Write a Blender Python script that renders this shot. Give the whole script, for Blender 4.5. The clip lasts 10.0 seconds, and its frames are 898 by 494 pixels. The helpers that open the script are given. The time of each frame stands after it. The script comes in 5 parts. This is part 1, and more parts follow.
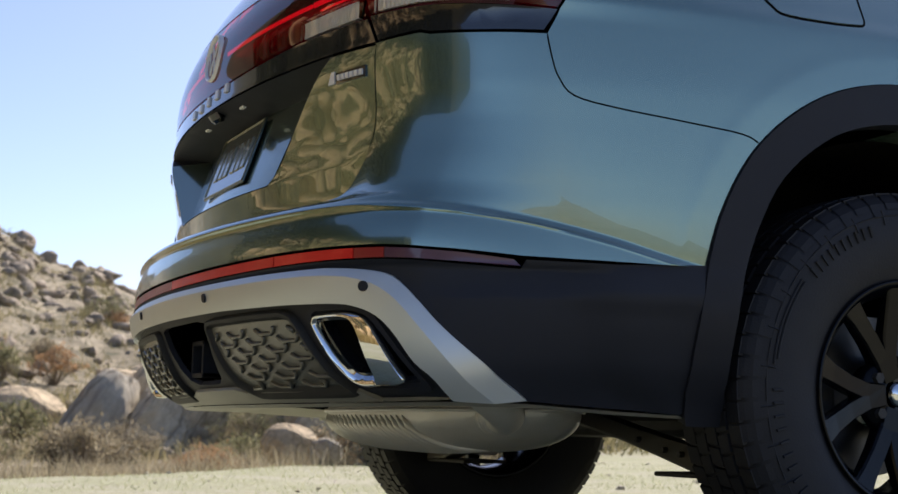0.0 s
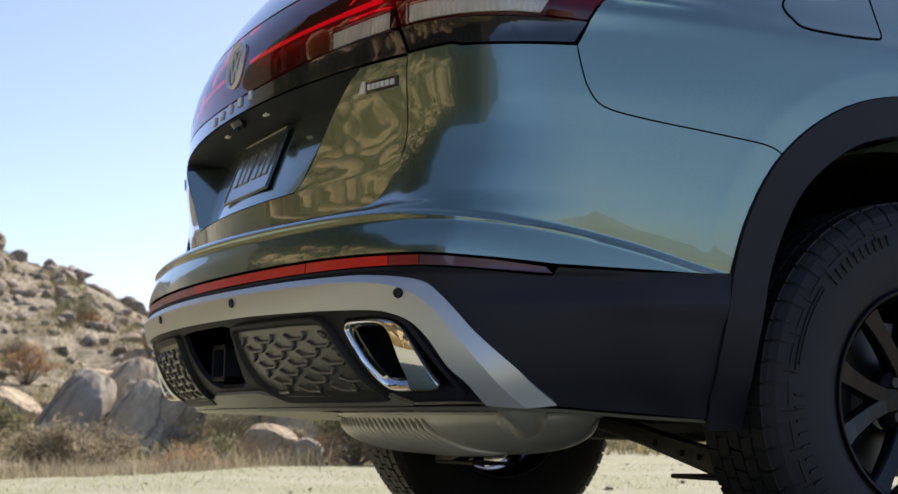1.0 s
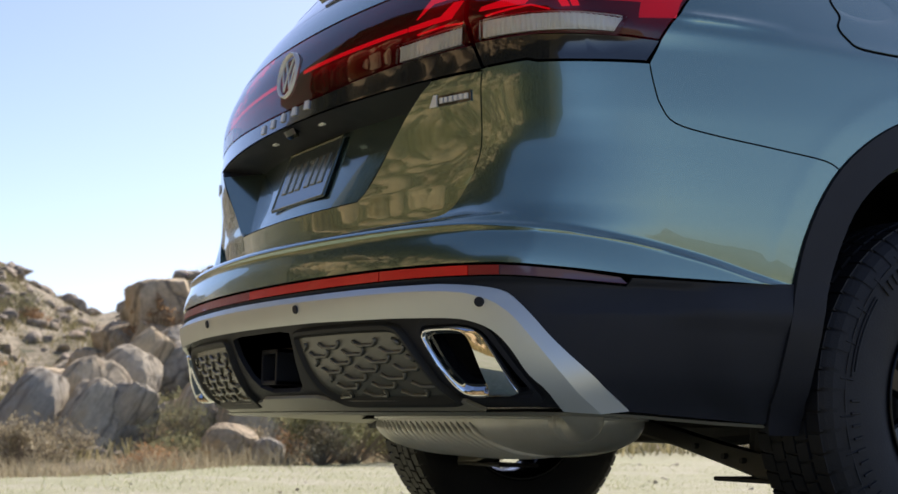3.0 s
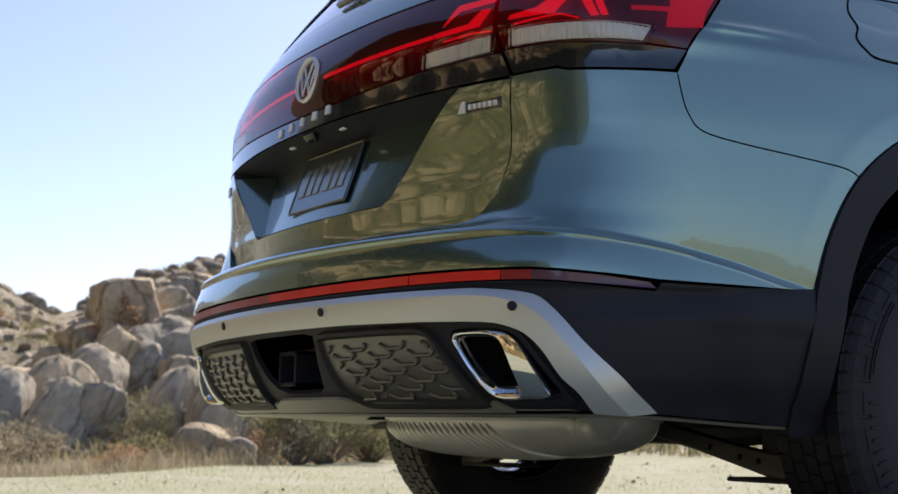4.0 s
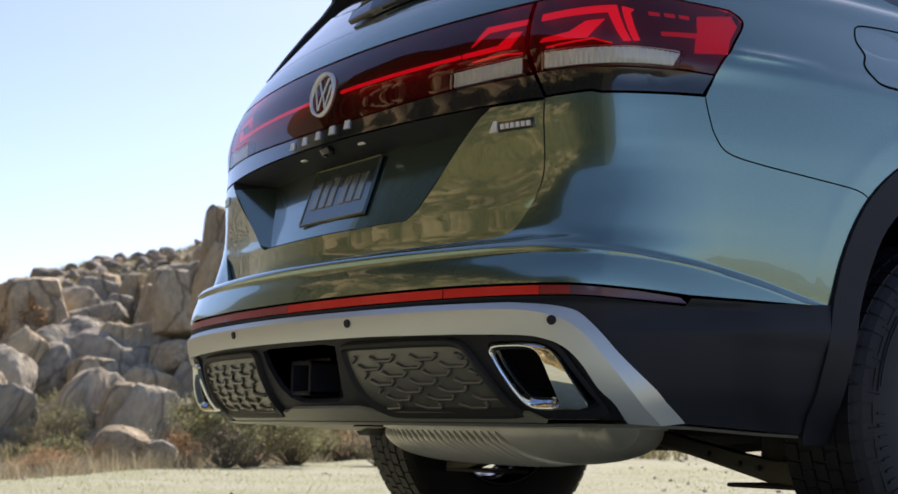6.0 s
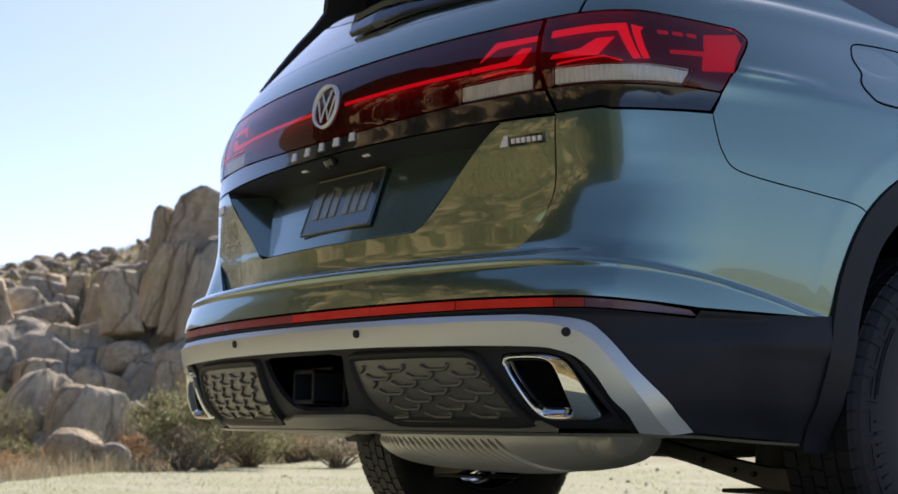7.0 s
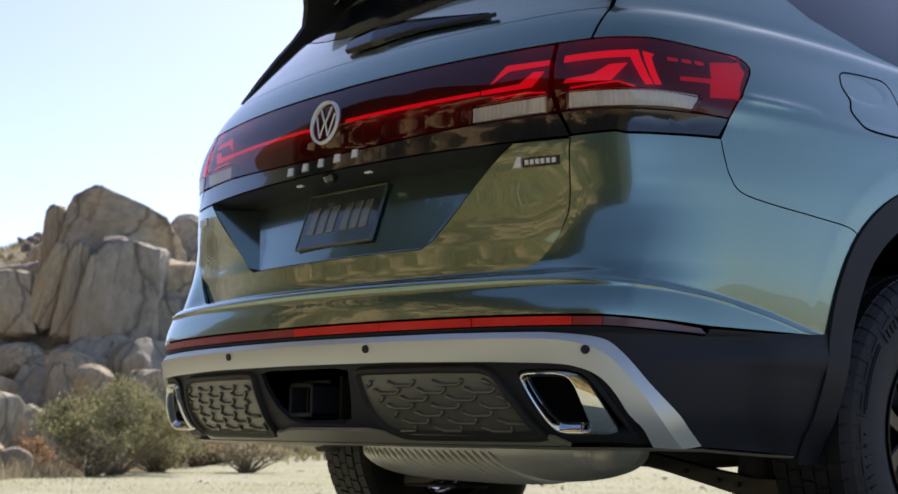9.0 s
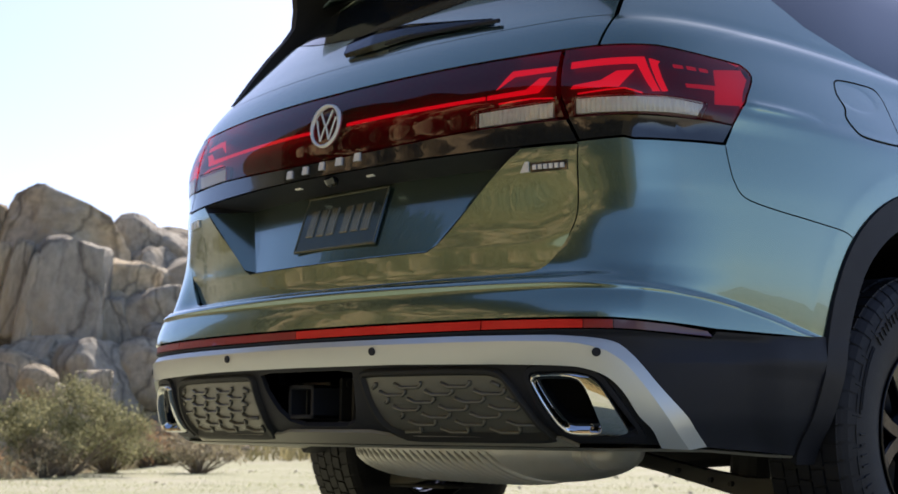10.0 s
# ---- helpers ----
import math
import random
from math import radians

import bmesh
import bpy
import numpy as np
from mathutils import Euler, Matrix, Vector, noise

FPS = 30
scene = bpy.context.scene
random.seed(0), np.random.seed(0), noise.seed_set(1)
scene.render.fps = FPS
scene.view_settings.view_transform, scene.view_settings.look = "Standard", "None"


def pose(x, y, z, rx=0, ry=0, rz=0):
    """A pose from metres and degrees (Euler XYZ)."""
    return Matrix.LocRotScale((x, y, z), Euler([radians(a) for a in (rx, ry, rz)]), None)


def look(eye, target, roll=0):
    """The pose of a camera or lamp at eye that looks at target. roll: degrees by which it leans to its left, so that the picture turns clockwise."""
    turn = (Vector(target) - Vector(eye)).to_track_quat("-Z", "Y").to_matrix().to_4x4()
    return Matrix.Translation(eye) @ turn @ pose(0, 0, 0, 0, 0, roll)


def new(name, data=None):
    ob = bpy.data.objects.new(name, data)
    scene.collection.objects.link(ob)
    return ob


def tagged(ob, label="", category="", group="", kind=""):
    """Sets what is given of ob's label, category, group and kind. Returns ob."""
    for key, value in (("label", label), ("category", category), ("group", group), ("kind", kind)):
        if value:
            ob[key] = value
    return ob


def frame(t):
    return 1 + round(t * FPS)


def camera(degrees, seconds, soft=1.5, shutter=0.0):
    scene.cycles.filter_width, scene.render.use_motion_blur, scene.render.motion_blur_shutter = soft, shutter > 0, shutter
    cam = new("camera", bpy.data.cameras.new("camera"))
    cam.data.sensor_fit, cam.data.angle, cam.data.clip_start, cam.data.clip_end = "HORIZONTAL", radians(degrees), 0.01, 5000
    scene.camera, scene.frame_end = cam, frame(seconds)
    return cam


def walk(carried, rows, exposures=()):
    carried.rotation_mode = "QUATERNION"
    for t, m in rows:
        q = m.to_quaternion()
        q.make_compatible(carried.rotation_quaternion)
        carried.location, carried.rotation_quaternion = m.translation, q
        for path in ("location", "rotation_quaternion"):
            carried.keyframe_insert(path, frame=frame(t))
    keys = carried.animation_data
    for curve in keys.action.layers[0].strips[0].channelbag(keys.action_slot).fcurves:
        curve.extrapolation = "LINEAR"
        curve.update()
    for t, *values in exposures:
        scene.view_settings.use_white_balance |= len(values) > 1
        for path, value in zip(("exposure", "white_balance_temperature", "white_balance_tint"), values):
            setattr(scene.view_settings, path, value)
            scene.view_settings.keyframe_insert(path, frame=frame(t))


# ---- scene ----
cam = camera(34.8, 10.0)
cam.data.dof.use_dof, cam.data.dof.focus_distance, cam.data.dof.aperture_fstop = True, 2.5, 10

PATH = [
    (0, (3.013, -0.749, 0.3), (1.211, 0.079, 0.554), 1.0),
    (0.5, (3.014, -0.803, 0.305), (1.22, 0.044, 0.558), 1.1),
    (1, (3.012, -0.867, 0.306), (1.227, -0.001, 0.56), 1.0),
    (1.5, (3.006, -0.924, 0.305), (1.23, -0.04, 0.561), 1.0),
    (2, (2.998, -0.985, 0.306), (1.231, -0.085, 0.562), 1.1),
    (2.5, (2.984, -1.053, 0.309), (1.227, -0.132, 0.564), 1.1),
    (4, (2.941, -1.255, 0.314), (1.222, -0.263, 0.568), 1.1),
    (4.5, (2.926, -1.323, 0.314), (1.226, -0.301, 0.569), 1.0),
    (5, (2.911, -1.392, 0.317), (1.229, -0.34, 0.573), 1.0),
    (5.5, (2.895, -1.456, 0.319), (1.232, -0.375, 0.576), 1.1),
    (7, (2.836, -1.672, 0.341), (1.242, -0.492, 0.6), 0.9),
    (7.5, (2.813, -1.736, 0.348), (1.244, -0.523, 0.607), 0.9),
    (8, (2.784, -1.8, 0.355), (1.241, -0.554, 0.615), 0.8),
    (8.5, (2.754, -1.862, 0.36), (1.236, -0.586, 0.621), 0.8),
    (9, (2.719, -1.925, 0.363), (1.228, -0.618, 0.626), 0.8),
    (9.5, (2.681, -1.989, 0.364), (1.219, -0.65, 0.627), 0.7),
    (10, (2.642, -2.056, 0.366), (1.21, -0.685, 0.629), 0.6),
]
walk(cam, [(t, look(eye, target, roll)) for t, eye, target, roll in PATH], [(0, 0.53, 6330, 19), (9.4, 0.54, 6330, 19), (10, 0.69, 6330, 19)])

# ---------- world and light ----------
SUN_AZ, SUN_EL = radians(-39), radians(44)     # azimuth from +y towards +x
sun_way = Vector((math.sin(SUN_AZ) * math.cos(SUN_EL), math.cos(SUN_AZ) * math.cos(SUN_EL), math.sin(SUN_EL)))
world = bpy.data.worlds.new("sky")
scene.world = world
world.use_nodes = True
wn = world.node_tree.nodes
sky = wn.new("ShaderNodeTexSky")
sky.sky_type, sky.sun_disc = "NISHITA", False
sky.sun_elevation, sky.sun_rotation = SUN_EL, SUN_AZ
sky.air_density, sky.dust_density, sky.ozone_density, sky.altitude = 0.8, 2.2, 1.2, 1200
wn["Background"].inputs["Strength"].default_value = 0.128
world.node_tree.links.new(sky.outputs[0], wn["Background"].inputs["Color"])
sun = new("sun", bpy.data.lights.new("sun", "SUN"))
sun.data.energy, sun.data.angle, sun.data.color = 5.0, radians(0.53), (1.0, 0.93, 0.82)
sun.matrix_world = look(sun_way * 60, (0, 0, 0))


# ---------- materials ----------
class Nodes:
    """A small writer of node materials."""

    def __init__(self, name):
        self.mat = bpy.data.materials.new(name)
        self.mat.use_nodes = True
        self.tree = self.mat.node_tree
        self.bsdf = self.tree.nodes["Principled BSDF"]

    def add(self, kind, **values):
        node = self.tree.nodes.new(kind)
        if "data_type" in values:
            node.data_type, node.blend_type = values["data_type"], values["blend_type"]
        if "feature" in values:
            node.feature = values["feature"]
        return node

    def link(self, a, b):
        self.tree.links.new(a, b)

    def coords(self, scale=(1, 1, 1), kind="Object"):
        c = self.add("ShaderNodeTexCoord")
        m = self.add("ShaderNodeMapping")
        m.inputs["Scale"].default_value = scale
        self.link(c.outputs[kind], m.inputs[0])
        return m.outputs[0]

    def noise(self, scale, detail=4, rough=0.55, at=None):
        n = self.add("ShaderNodeTexNoise")
        n.inputs["Scale"].default_value, n.inputs["Detail"].default_value, n.inputs["Roughness"].default_value = scale, detail, rough
        if at is not None:
            self.link(at, n.inputs["Vector"])
        return n.outputs["Fac"]

    def ramp(self, fac, stops):
        r = self.add("ShaderNodeValToRGB")
        while len(r.color_ramp.elements) < len(stops):
            r.color_ramp.elements.new(0.5)
        for e, (p, c) in zip(r.color_ramp.elements, stops):
            e.position, e.color = p, (*c, 1)
        self.link(fac, r.inputs[0])
        return r.outputs[0]

    def mix(self, fac, a, b, blend="MIX"):
        m = self.add("ShaderNodeMix", data_type="RGBA", blend_type=blend)
        for slot, v in ((0, fac), (6, a), (7, b)):
            if isinstance(v, bpy.types.NodeSocket):
                self.link(v, m.inputs[slot])
            else:
                m.inputs[slot].default_value = v if slot == 0 else (*v, 1)
        return m.outputs[2]

    def bump(self, height, strength, distance=0.01):
        b = self.add("ShaderNodeBump")
        b.inputs["Strength"].default_value, b.inputs["Distance"].default_value = strength, distance
        self.link(height, b.inputs["Height"])
        self.link(b.outputs[0], self.bsdf.inputs["Normal"])

    def set(self, **values):
        for key, v in values.items():
            s = self.bsdf.inputs[key.replace("_", " ")]
            if isinstance(v, bpy.types.NodeSocket):
                self.link(v, s)
            else:
                s.default_value = (*v, 1) if isinstance(v, tuple) and len(v) == 3 else v
        return self.mat


def ranged(n, fac, lo, hi):
    r = n.add("ShaderNodeMapRange")
    r.inputs[3].default_value, r.inputs[4].default_value = lo, hi
    n.link(fac, r.inputs[0])
    return r.outputs[0]


def plain(name, colour, rough, metal=0.0, grain=0.0, scale=400, coat=0.0, spread=0.15):
    """A surface of one substance with fine grain and faint blotches of dust."""
    n = Nodes(name)
    at = n.coords()
    blot = n.noise(7, 5, 0.6, at)
    n.set(Base_Color=n.mix(ranged(n, blot, 0, 1), tuple(c * (1 - spread) for c in colour), tuple(min(1, c * (1 + spread)) for c in colour)),
          Roughness=ranged(n, n.noise(23, 4, 0.6, at), rough * 0.88, min(1, rough * 1.12)), Metallic=metal, Coat_Weight=coat, Coat_Roughness=0.03)
    if grain:
        n.bump(n.noise(scale, 3, 0.5, at), grain, 0.001)
    return n.mat


def car_paint():
    n = Nodes("green_metallic_paint")
    at = n.coords()
    flake = n.noise(2600, 2, 0.5, at)
    dust = n.noise(5, 6, 0.65, at)
    col = n.mix(ranged(n, flake, 0.25, 0.75), (0.146, 0.230, 0.190), (0.245, 0.358, 0.296))
    n.set(Base_Color=n.mix(ranged(n, dust, 0.0, 0.06), col, (0.32, 0.27, 0.19)), Metallic=0.9, Roughness=ranged(n, flake, 0.20, 0.25),
          Coat_Weight=1.0, Coat_Roughness=0.012, Coat_IOR=1.8)
    return n.mat


M_PAINT = car_paint()
M_BLACK = plain("black_plastic", (0.023, 0.0248, 0.033), 0.56, grain=0.25, scale=900)
M_MATT = plain("matt_black_plastic", (0.040, 0.039, 0.037), 0.60, grain=0.35, scale=700)
M_DIFFUSER = plain("grey_black_diffuser_plastic", (0.135, 0.127, 0.10), 0.25, grain=0.35, scale=700)
M_CLADDING = plain("grained_cladding_plastic", (0.021, 0.022, 0.029), 0.56, grain=0.4, scale=650)
M_DIFFUSER.node_tree.nodes["Principled BSDF"].inputs["Specular IOR Level"].default_value = 0.9
for _m in (M_BLACK, M_MATT, M_CLADDING):
    _m.node_tree.nodes["Principled BSDF"].inputs["Specular IOR Level"].default_value = 0.24
M_GLOSSBLACK = plain("gloss_black_trim", (0.008, 0.009, 0.012), 0.12, coat=1.0)
M_SILVER = plain("satin_silver_trim", (0.66, 0.68, 0.655), 0.36, metal=0.5, grain=0.05, scale=1500, spread=0.04)
M_CHROME = plain("polished_chrome", (0.78, 0.79, 0.80), 0.05, metal=1.0, spread=0.02)
# paler than the diffuser plastic: light bounced from the ground is in the colour
M_LIP = plain("pale_bounce_lip", (0.34, 0.325, 0.27), 0.4, grain=0.3, scale=500)
M_STEEL = plain("exhaust_steel", (0.97, 0.93, 0.80), 0.40, metal=0.35, grain=0.3, scale=120, spread=0.3)
M_DARKSTEEL = plain("dirty_chassis_steel", (0.05, 0.048, 0.046), 0.6, metal=0.4, grain=0.4, scale=90, spread=0.4)
M_ARM = plain("weathered_cast_metal", (0.15, 0.143, 0.125), 0.5, metal=0.5, grain=0.4, scale=90, spread=0.3)
# near black without gloss: shade inside gaps and hollows put into the colour
M_VOID = plain("shade_black", (0.004, 0.004, 0.004), 0.95)
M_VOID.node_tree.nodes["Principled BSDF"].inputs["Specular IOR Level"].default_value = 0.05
M_RUBBER = plain("tyre_rubber", (0.014, 0.014, 0.017), 0.62, grain=0.5, scale=260, spread=0.35)
M_RUBBER.node_tree.nodes["Principled BSDF"].inputs["Specular IOR Level"].default_value = 0.4
M_RIM = plain("gloss_black_wheel", (0.003, 0.0032, 0.0045), 0.16)
M_RIM.node_tree.nodes["Principled BSDF"].inputs["Specular IOR Level"].default_value = 0.22
M_BRAKE = plain("brake_disc_steel", (0.12, 0.12, 0.125), 0.35, metal=1.0, grain=0.2, scale=60)
M_PLATE = plain("green_number_plate", (0.13, 0.17, 0.16), 0.22, metal=0.8, coat=0.8)
M_PLATEMARK = plain("plate_marks", (0.34, 0.32, 0.22), 0.25, metal=0.7, coat=0.4)


def lens(name, tint, gloss_colour=(1, 1, 1)):
    """Clear tinted lamp glass: see-through, with a gloss that grows at grazing angles."""
    m = bpy.data.materials.new(name)
    m.use_nodes = True
    t, nodes = m.node_tree, m.node_tree.nodes
    nodes.remove(nodes["Principled BSDF"])
    clear, gloss, mix, fr = nodes.new("ShaderNodeBsdfTransparent"), nodes.new("ShaderNodeBsdfGlossy"), nodes.new("ShaderNodeMixShader"), nodes.new("ShaderNodeFresnel")
    clear.inputs[0].default_value = (*tint, 1)
    gloss.inputs["Roughness"].default_value = 0.02
    gloss.inputs["Color"].default_value = (*gloss_colour, 1)
    fr.inputs["IOR"].default_value = 1.55
    t.links.new(fr.outputs[0], mix.inputs[0])
    t.links.new(clear.outputs[0], mix.inputs[1])
    t.links.new(gloss.outputs[0], mix.inputs[2])
    t.links.new(mix.outputs[0], nodes["Material Output"].inputs[0])
    return m


def glowing(name, colour, strength, base):
    n = Nodes(name)
    return n.set(Base_Color=base, Roughness=0.4, Emission_Color=colour, Emission_Strength=strength)


M_REDLENS = lens("red_lamp_lens", (0.66, 0.07, 0.14))
M_CLEARLENS = lens("clear_lamp_lens", (0.92, 0.92, 0.92))
M_REDBAR = glowing("lit_red_light_guide", (1.0, 0.03, 0.06), 0.48, (0.5, 0.01, 0.02))
M_REDSOFT = glowing("softly_lit_red_panel", (1.0, 0.05, 0.10), 0.20, (0.6, 0.02, 0.03))
# darker copy of the red lens: weaker reflection put into the colour
M_REDDIM = plain("dim_copy_red_reflector", (0.32, 0.010, 0.013), 0.35, grain=0.8, scale=75, coat=0.2)
M_REDREF = plain("red_reflector", (0.90, 0.022, 0.020), 0.24, metal=0.25, grain=1.0, scale=75, coat=0.15, spread=0.35)
M_SMOKE = plain("smoky_violet_reflector", (0.10, 0.035, 0.065), 0.25, coat=0.6)
M_HOUSING = plain("lamp_housing", (0.17, 0.018, 0.06), 0.4, spread=0.3)
M_WHITEREF = plain("ribbed_clear_reflector", (0.95, 0.96, 0.96), 0.3, spread=0.06)


def dark_glass():
    n = Nodes("privacy_glass")
    return n.set(Base_Color=(0.010, 0.013, 0.015), Roughness=0.03, Coat_Weight=0.5, Specular_IOR_Level=0.6)


M_GLASS = dark_glass()


def granite(name, light=(0.68, 0.635, 0.49), dark=(0.34, 0.315, 0.245), rust=(0.54, 0.43, 0.26)):
    n = Nodes(name)
    at = n.coords()
    big, mid, fine = n.noise(0.9, 6, 0.6, at), n.noise(4.5, 8, 0.65, at), n.noise(60, 4, 0.7, at)
    col = n.ramp(mid, [(0.30, dark), (0.62, light)])
    col = n.mix(n.ramp(big, [(0.52, (0, 0, 0)), (0.68, (1, 1, 1))]), col, rust)
    streak = n.noise(3.0, 5, 0.6, n.coords((1.6, 1.6, 0.25)))
    col = n.mix(n.ramp(streak, [(0.56, (0, 0, 0)), (0.70, (0.7, 0.7, 0.7))]), col, (0.21, 0.18, 0.15))
    col = n.mix(0.25, col, n.ramp(fine, [(0.3, (0.28, 0.25, 0.20)), (0.7, (0.68, 0.61, 0.48))]))
    tint = n.add("ShaderNodeObjectInfo")
    col = n.mix(1.0, col, n.ramp(tint.outputs["Random"], [(0.0, (0.80, 0.80, 0.82)), (0.5, (1.04, 0.99, 0.92)), (1.0, (1.14, 1.00, 0.82))]), "MULTIPLY")
    # joints and cracks
    bent = n.add("ShaderNodeVectorMath")
    bent.operation = "ADD"
    warp = n.add("ShaderNodeTexNoise")
    warp.inputs["Scale"].default_value, warp.inputs["Detail"].default_value = 1.6, 4
    n.link(at, warp.inputs["Vector"])
    n.link(n.coords((1.5, 1.5, 0.8)), bent.inputs[0])
    n.link(warp.outputs["Color"], bent.inputs[1])
    cells = n.add("ShaderNodeTexVoronoi", feature="DISTANCE_TO_EDGE")
    cells.inputs["Scale"].default_value = 0.55
    n.link(bent.outputs[0], cells.inputs["Vector"])
    crack = n.ramp(cells.outputs["Distance"], [(0.0, (0.35, 0.35, 0.35)), (0.05, (1.0, 1.0, 1.0))])
    col = n.mix(crack, (0.085, 0.075, 0.06), col)
    height = n.mix(0.3, n.mix(0.35, mid, fine), crack)
    n.set(Base_Color=col, Roughness=0.9, Specular_IOR_Level=0.25)
    n.bump(height, 0.8, 0.08)
    return n.mat


def dry_plant(name, a, b):
    n = Nodes(name)
    c = n.add("ShaderNodeNewGeometry")
    tone = n.ramp(c.outputs["Random Per Island"], [(0.0, a), (1.0, b)])
    n.set(Base_Color=tone, Roughness=0.8, Specular_IOR_Level=0.2)
    # thin leaves let some light through
    glow, both = n.add("ShaderNodeBsdfTranslucent"), n.add("ShaderNodeMixShader")
    both.inputs[0].default_value = 0.38
    n.link(tone, glow.inputs["Color"])
    n.link(n.bsdf.outputs[0], both.inputs[1])
    n.link(glow.outputs[0], both.inputs[2])
    n.link(both.outputs[0], n.tree.nodes["Material Output"].inputs["Surface"])
    return n.mat


M_STRAW = dry_plant("dry_straw", (0.22, 0.185, 0.11), (0.52, 0.46, 0.31))
M_SAGE = dry_plant("sage_leaves", (0.145, 0.15, 0.07), (0.40, 0.385, 0.21))
M_DARKSCRUB = dry_plant("dark_evergreen_scrub", (0.030, 0.034, 0.016), (0.085, 0.085, 0.040))
M_GOLD = dry_plant("golden_brush", (0.24, 0.175, 0.062), (0.52, 0.40, 0.16))
M_OLIVE = dry_plant("olive_scrub", (0.11, 0.11, 0.055), (0.40, 0.35, 0.18))
M_RUSSET = dry_plant("russet_twigs", (0.30, 0.17, 0.08), (0.52, 0.36, 0.20))
M_TWIG = plain("grey_twig", (0.20, 0.16, 0.11), 0.85, spread=0.3)
M_TURF = dry_plant("short_dry_grass", (0.34, 0.37, 0.18), (0.60, 0.60, 0.38))
M_ROCK = granite("weathered_granite")
M_OCHRE = granite("ochre_granite", (0.54, 0.41, 0.18), (0.24, 0.175, 0.075), (0.42, 0.285, 0.115))
M_LETTER = plain("bright_silver_lettering", (0.80, 0.80, 0.80), 0.3, metal=0.2, spread=0.03)
M_FARROCK = granite("far_hill_granite", (0.38, 0.335, 0.26), (0.20, 0.18, 0.145), (0.28, 0.21, 0.13))


def desert_ground():
    n = Nodes("dry_gravel_and_grass")
    at = n.coords()
    big, mid, fine = n.noise(0.22, 6, 0.6, at), n.noise(2.2, 8, 0.7, at), n.noise(38, 6, 0.75, at)
    sand = n.ramp(fine, [(0.30, (0.25, 0.24, 0.165)), (0.55, (0.43, 0.415, 0.30)), (0.75, (0.58, 0.56, 0.43))])
    grass = n.ramp(fine, [(0.3, (0.215, 0.23, 0.12)), (0.7, (0.43, 0.44, 0.27))])
    patch = n.mix(0.5, mid, n.noise(0.8, 5, 0.6, at))
    near = n.mix(n.ramp(patch, [(0.42, (0, 0, 0)), (0.53, (0.75, 0.75, 0.75))]), sand, grass)
    near = n.mix(n.ramp(n.noise(9, 6, 0.7, at), [(0.56, (0, 0, 0)), (0.68, (0.55, 0.55, 0.55))]), near, (0.27, 0.24, 0.16))
    scrub = n.ramp(n.noise(1.3, 9, 0.72, at), [(0.36, (0.10, 0.10, 0.06)), (0.48, (0.23, 0.20, 0.135)), (0.60, (0.38, 0.335, 0.235)), (0.72, (0.50, 0.45, 0.34))])
    away = n.add("ShaderNodeVectorMath")
    away.operation = "LENGTH"
    n.link(at, away.inputs[0])
    far = n.add("ShaderNodeMapRange")
    far.inputs[1].default_value, far.inputs[2].default_value = 14, 20
    n.link(away.outputs["Value"], far.inputs[0])
    # the gravel ends at a low bank that runs past the car's left side
    bank = n.add("ShaderNodeVectorMath")
    bank.operation = "DOT_PRODUCT"
    bank.inputs[1].default_value = (-.72, -.69, 0)
    n.link(at, bank.inputs[0])
    beyond = n.add("ShaderNodeMapRange")
    beyond.inputs[1].default_value, beyond.inputs[2].default_value = 3.4, 4.3
    n.link(bank.outputs["Value"], beyond.inputs[0])
    past = n.add("ShaderNodeMath")
    past.operation = "MAXIMUM"
    n.link(far.outputs[0], past.inputs[0])
    n.link(beyond.outputs[0], past.inputs[1])
    # dark brush covers the steep slope to the south
    south = n.add("ShaderNodeSeparateXYZ")
    n.link(at, south.inputs[0])
    cover = n.add("ShaderNodeMapRange")
    cover.inputs[1].default_value, cover.inputs[2].default_value = -7.5, -12
    n.link(south.outputs["Y"], cover.inputs[0])
    brush = n.ramp(n.noise(0.9, 8, 0.7, at), [(0.35, (0.020, 0.022, 0.012)), (0.70, (0.085, 0.075, 0.036))])
    scrub = n.mix(cover.outputs[0], scrub, brush)
    n.set(Base_Color=n.mix(past.outputs[0], near, scrub), Roughness=0.95, Specular_IOR_Level=0.2)
    n.bump(n.mix(0.5, mid, fine), 0.8, 0.03)
    return n.mat


M_GROUND = desert_ground()


# ---------- small mesh helpers ----------
def part(name, bm, material, parent=None, label="", smooth=False):
    """Link a bmesh as one mesh object under a thing or a part."""
    me = bpy.data.meshes.new(name)
    bm.to_mesh(me)
    bm.free()
    if smooth:
        me.shade_smooth()
    me.materials.append(material)
    ob = new(name, me)
    ob.parent = parent
    if label:
        ob["label"] = label
    return ob


def thing(name, label, category, group="", m=None):
    ob = new(name)
    ob.empty_display_size = 0.2
    if m is not None:
        ob.matrix_world = m
    return tagged(ob, label, category, group)


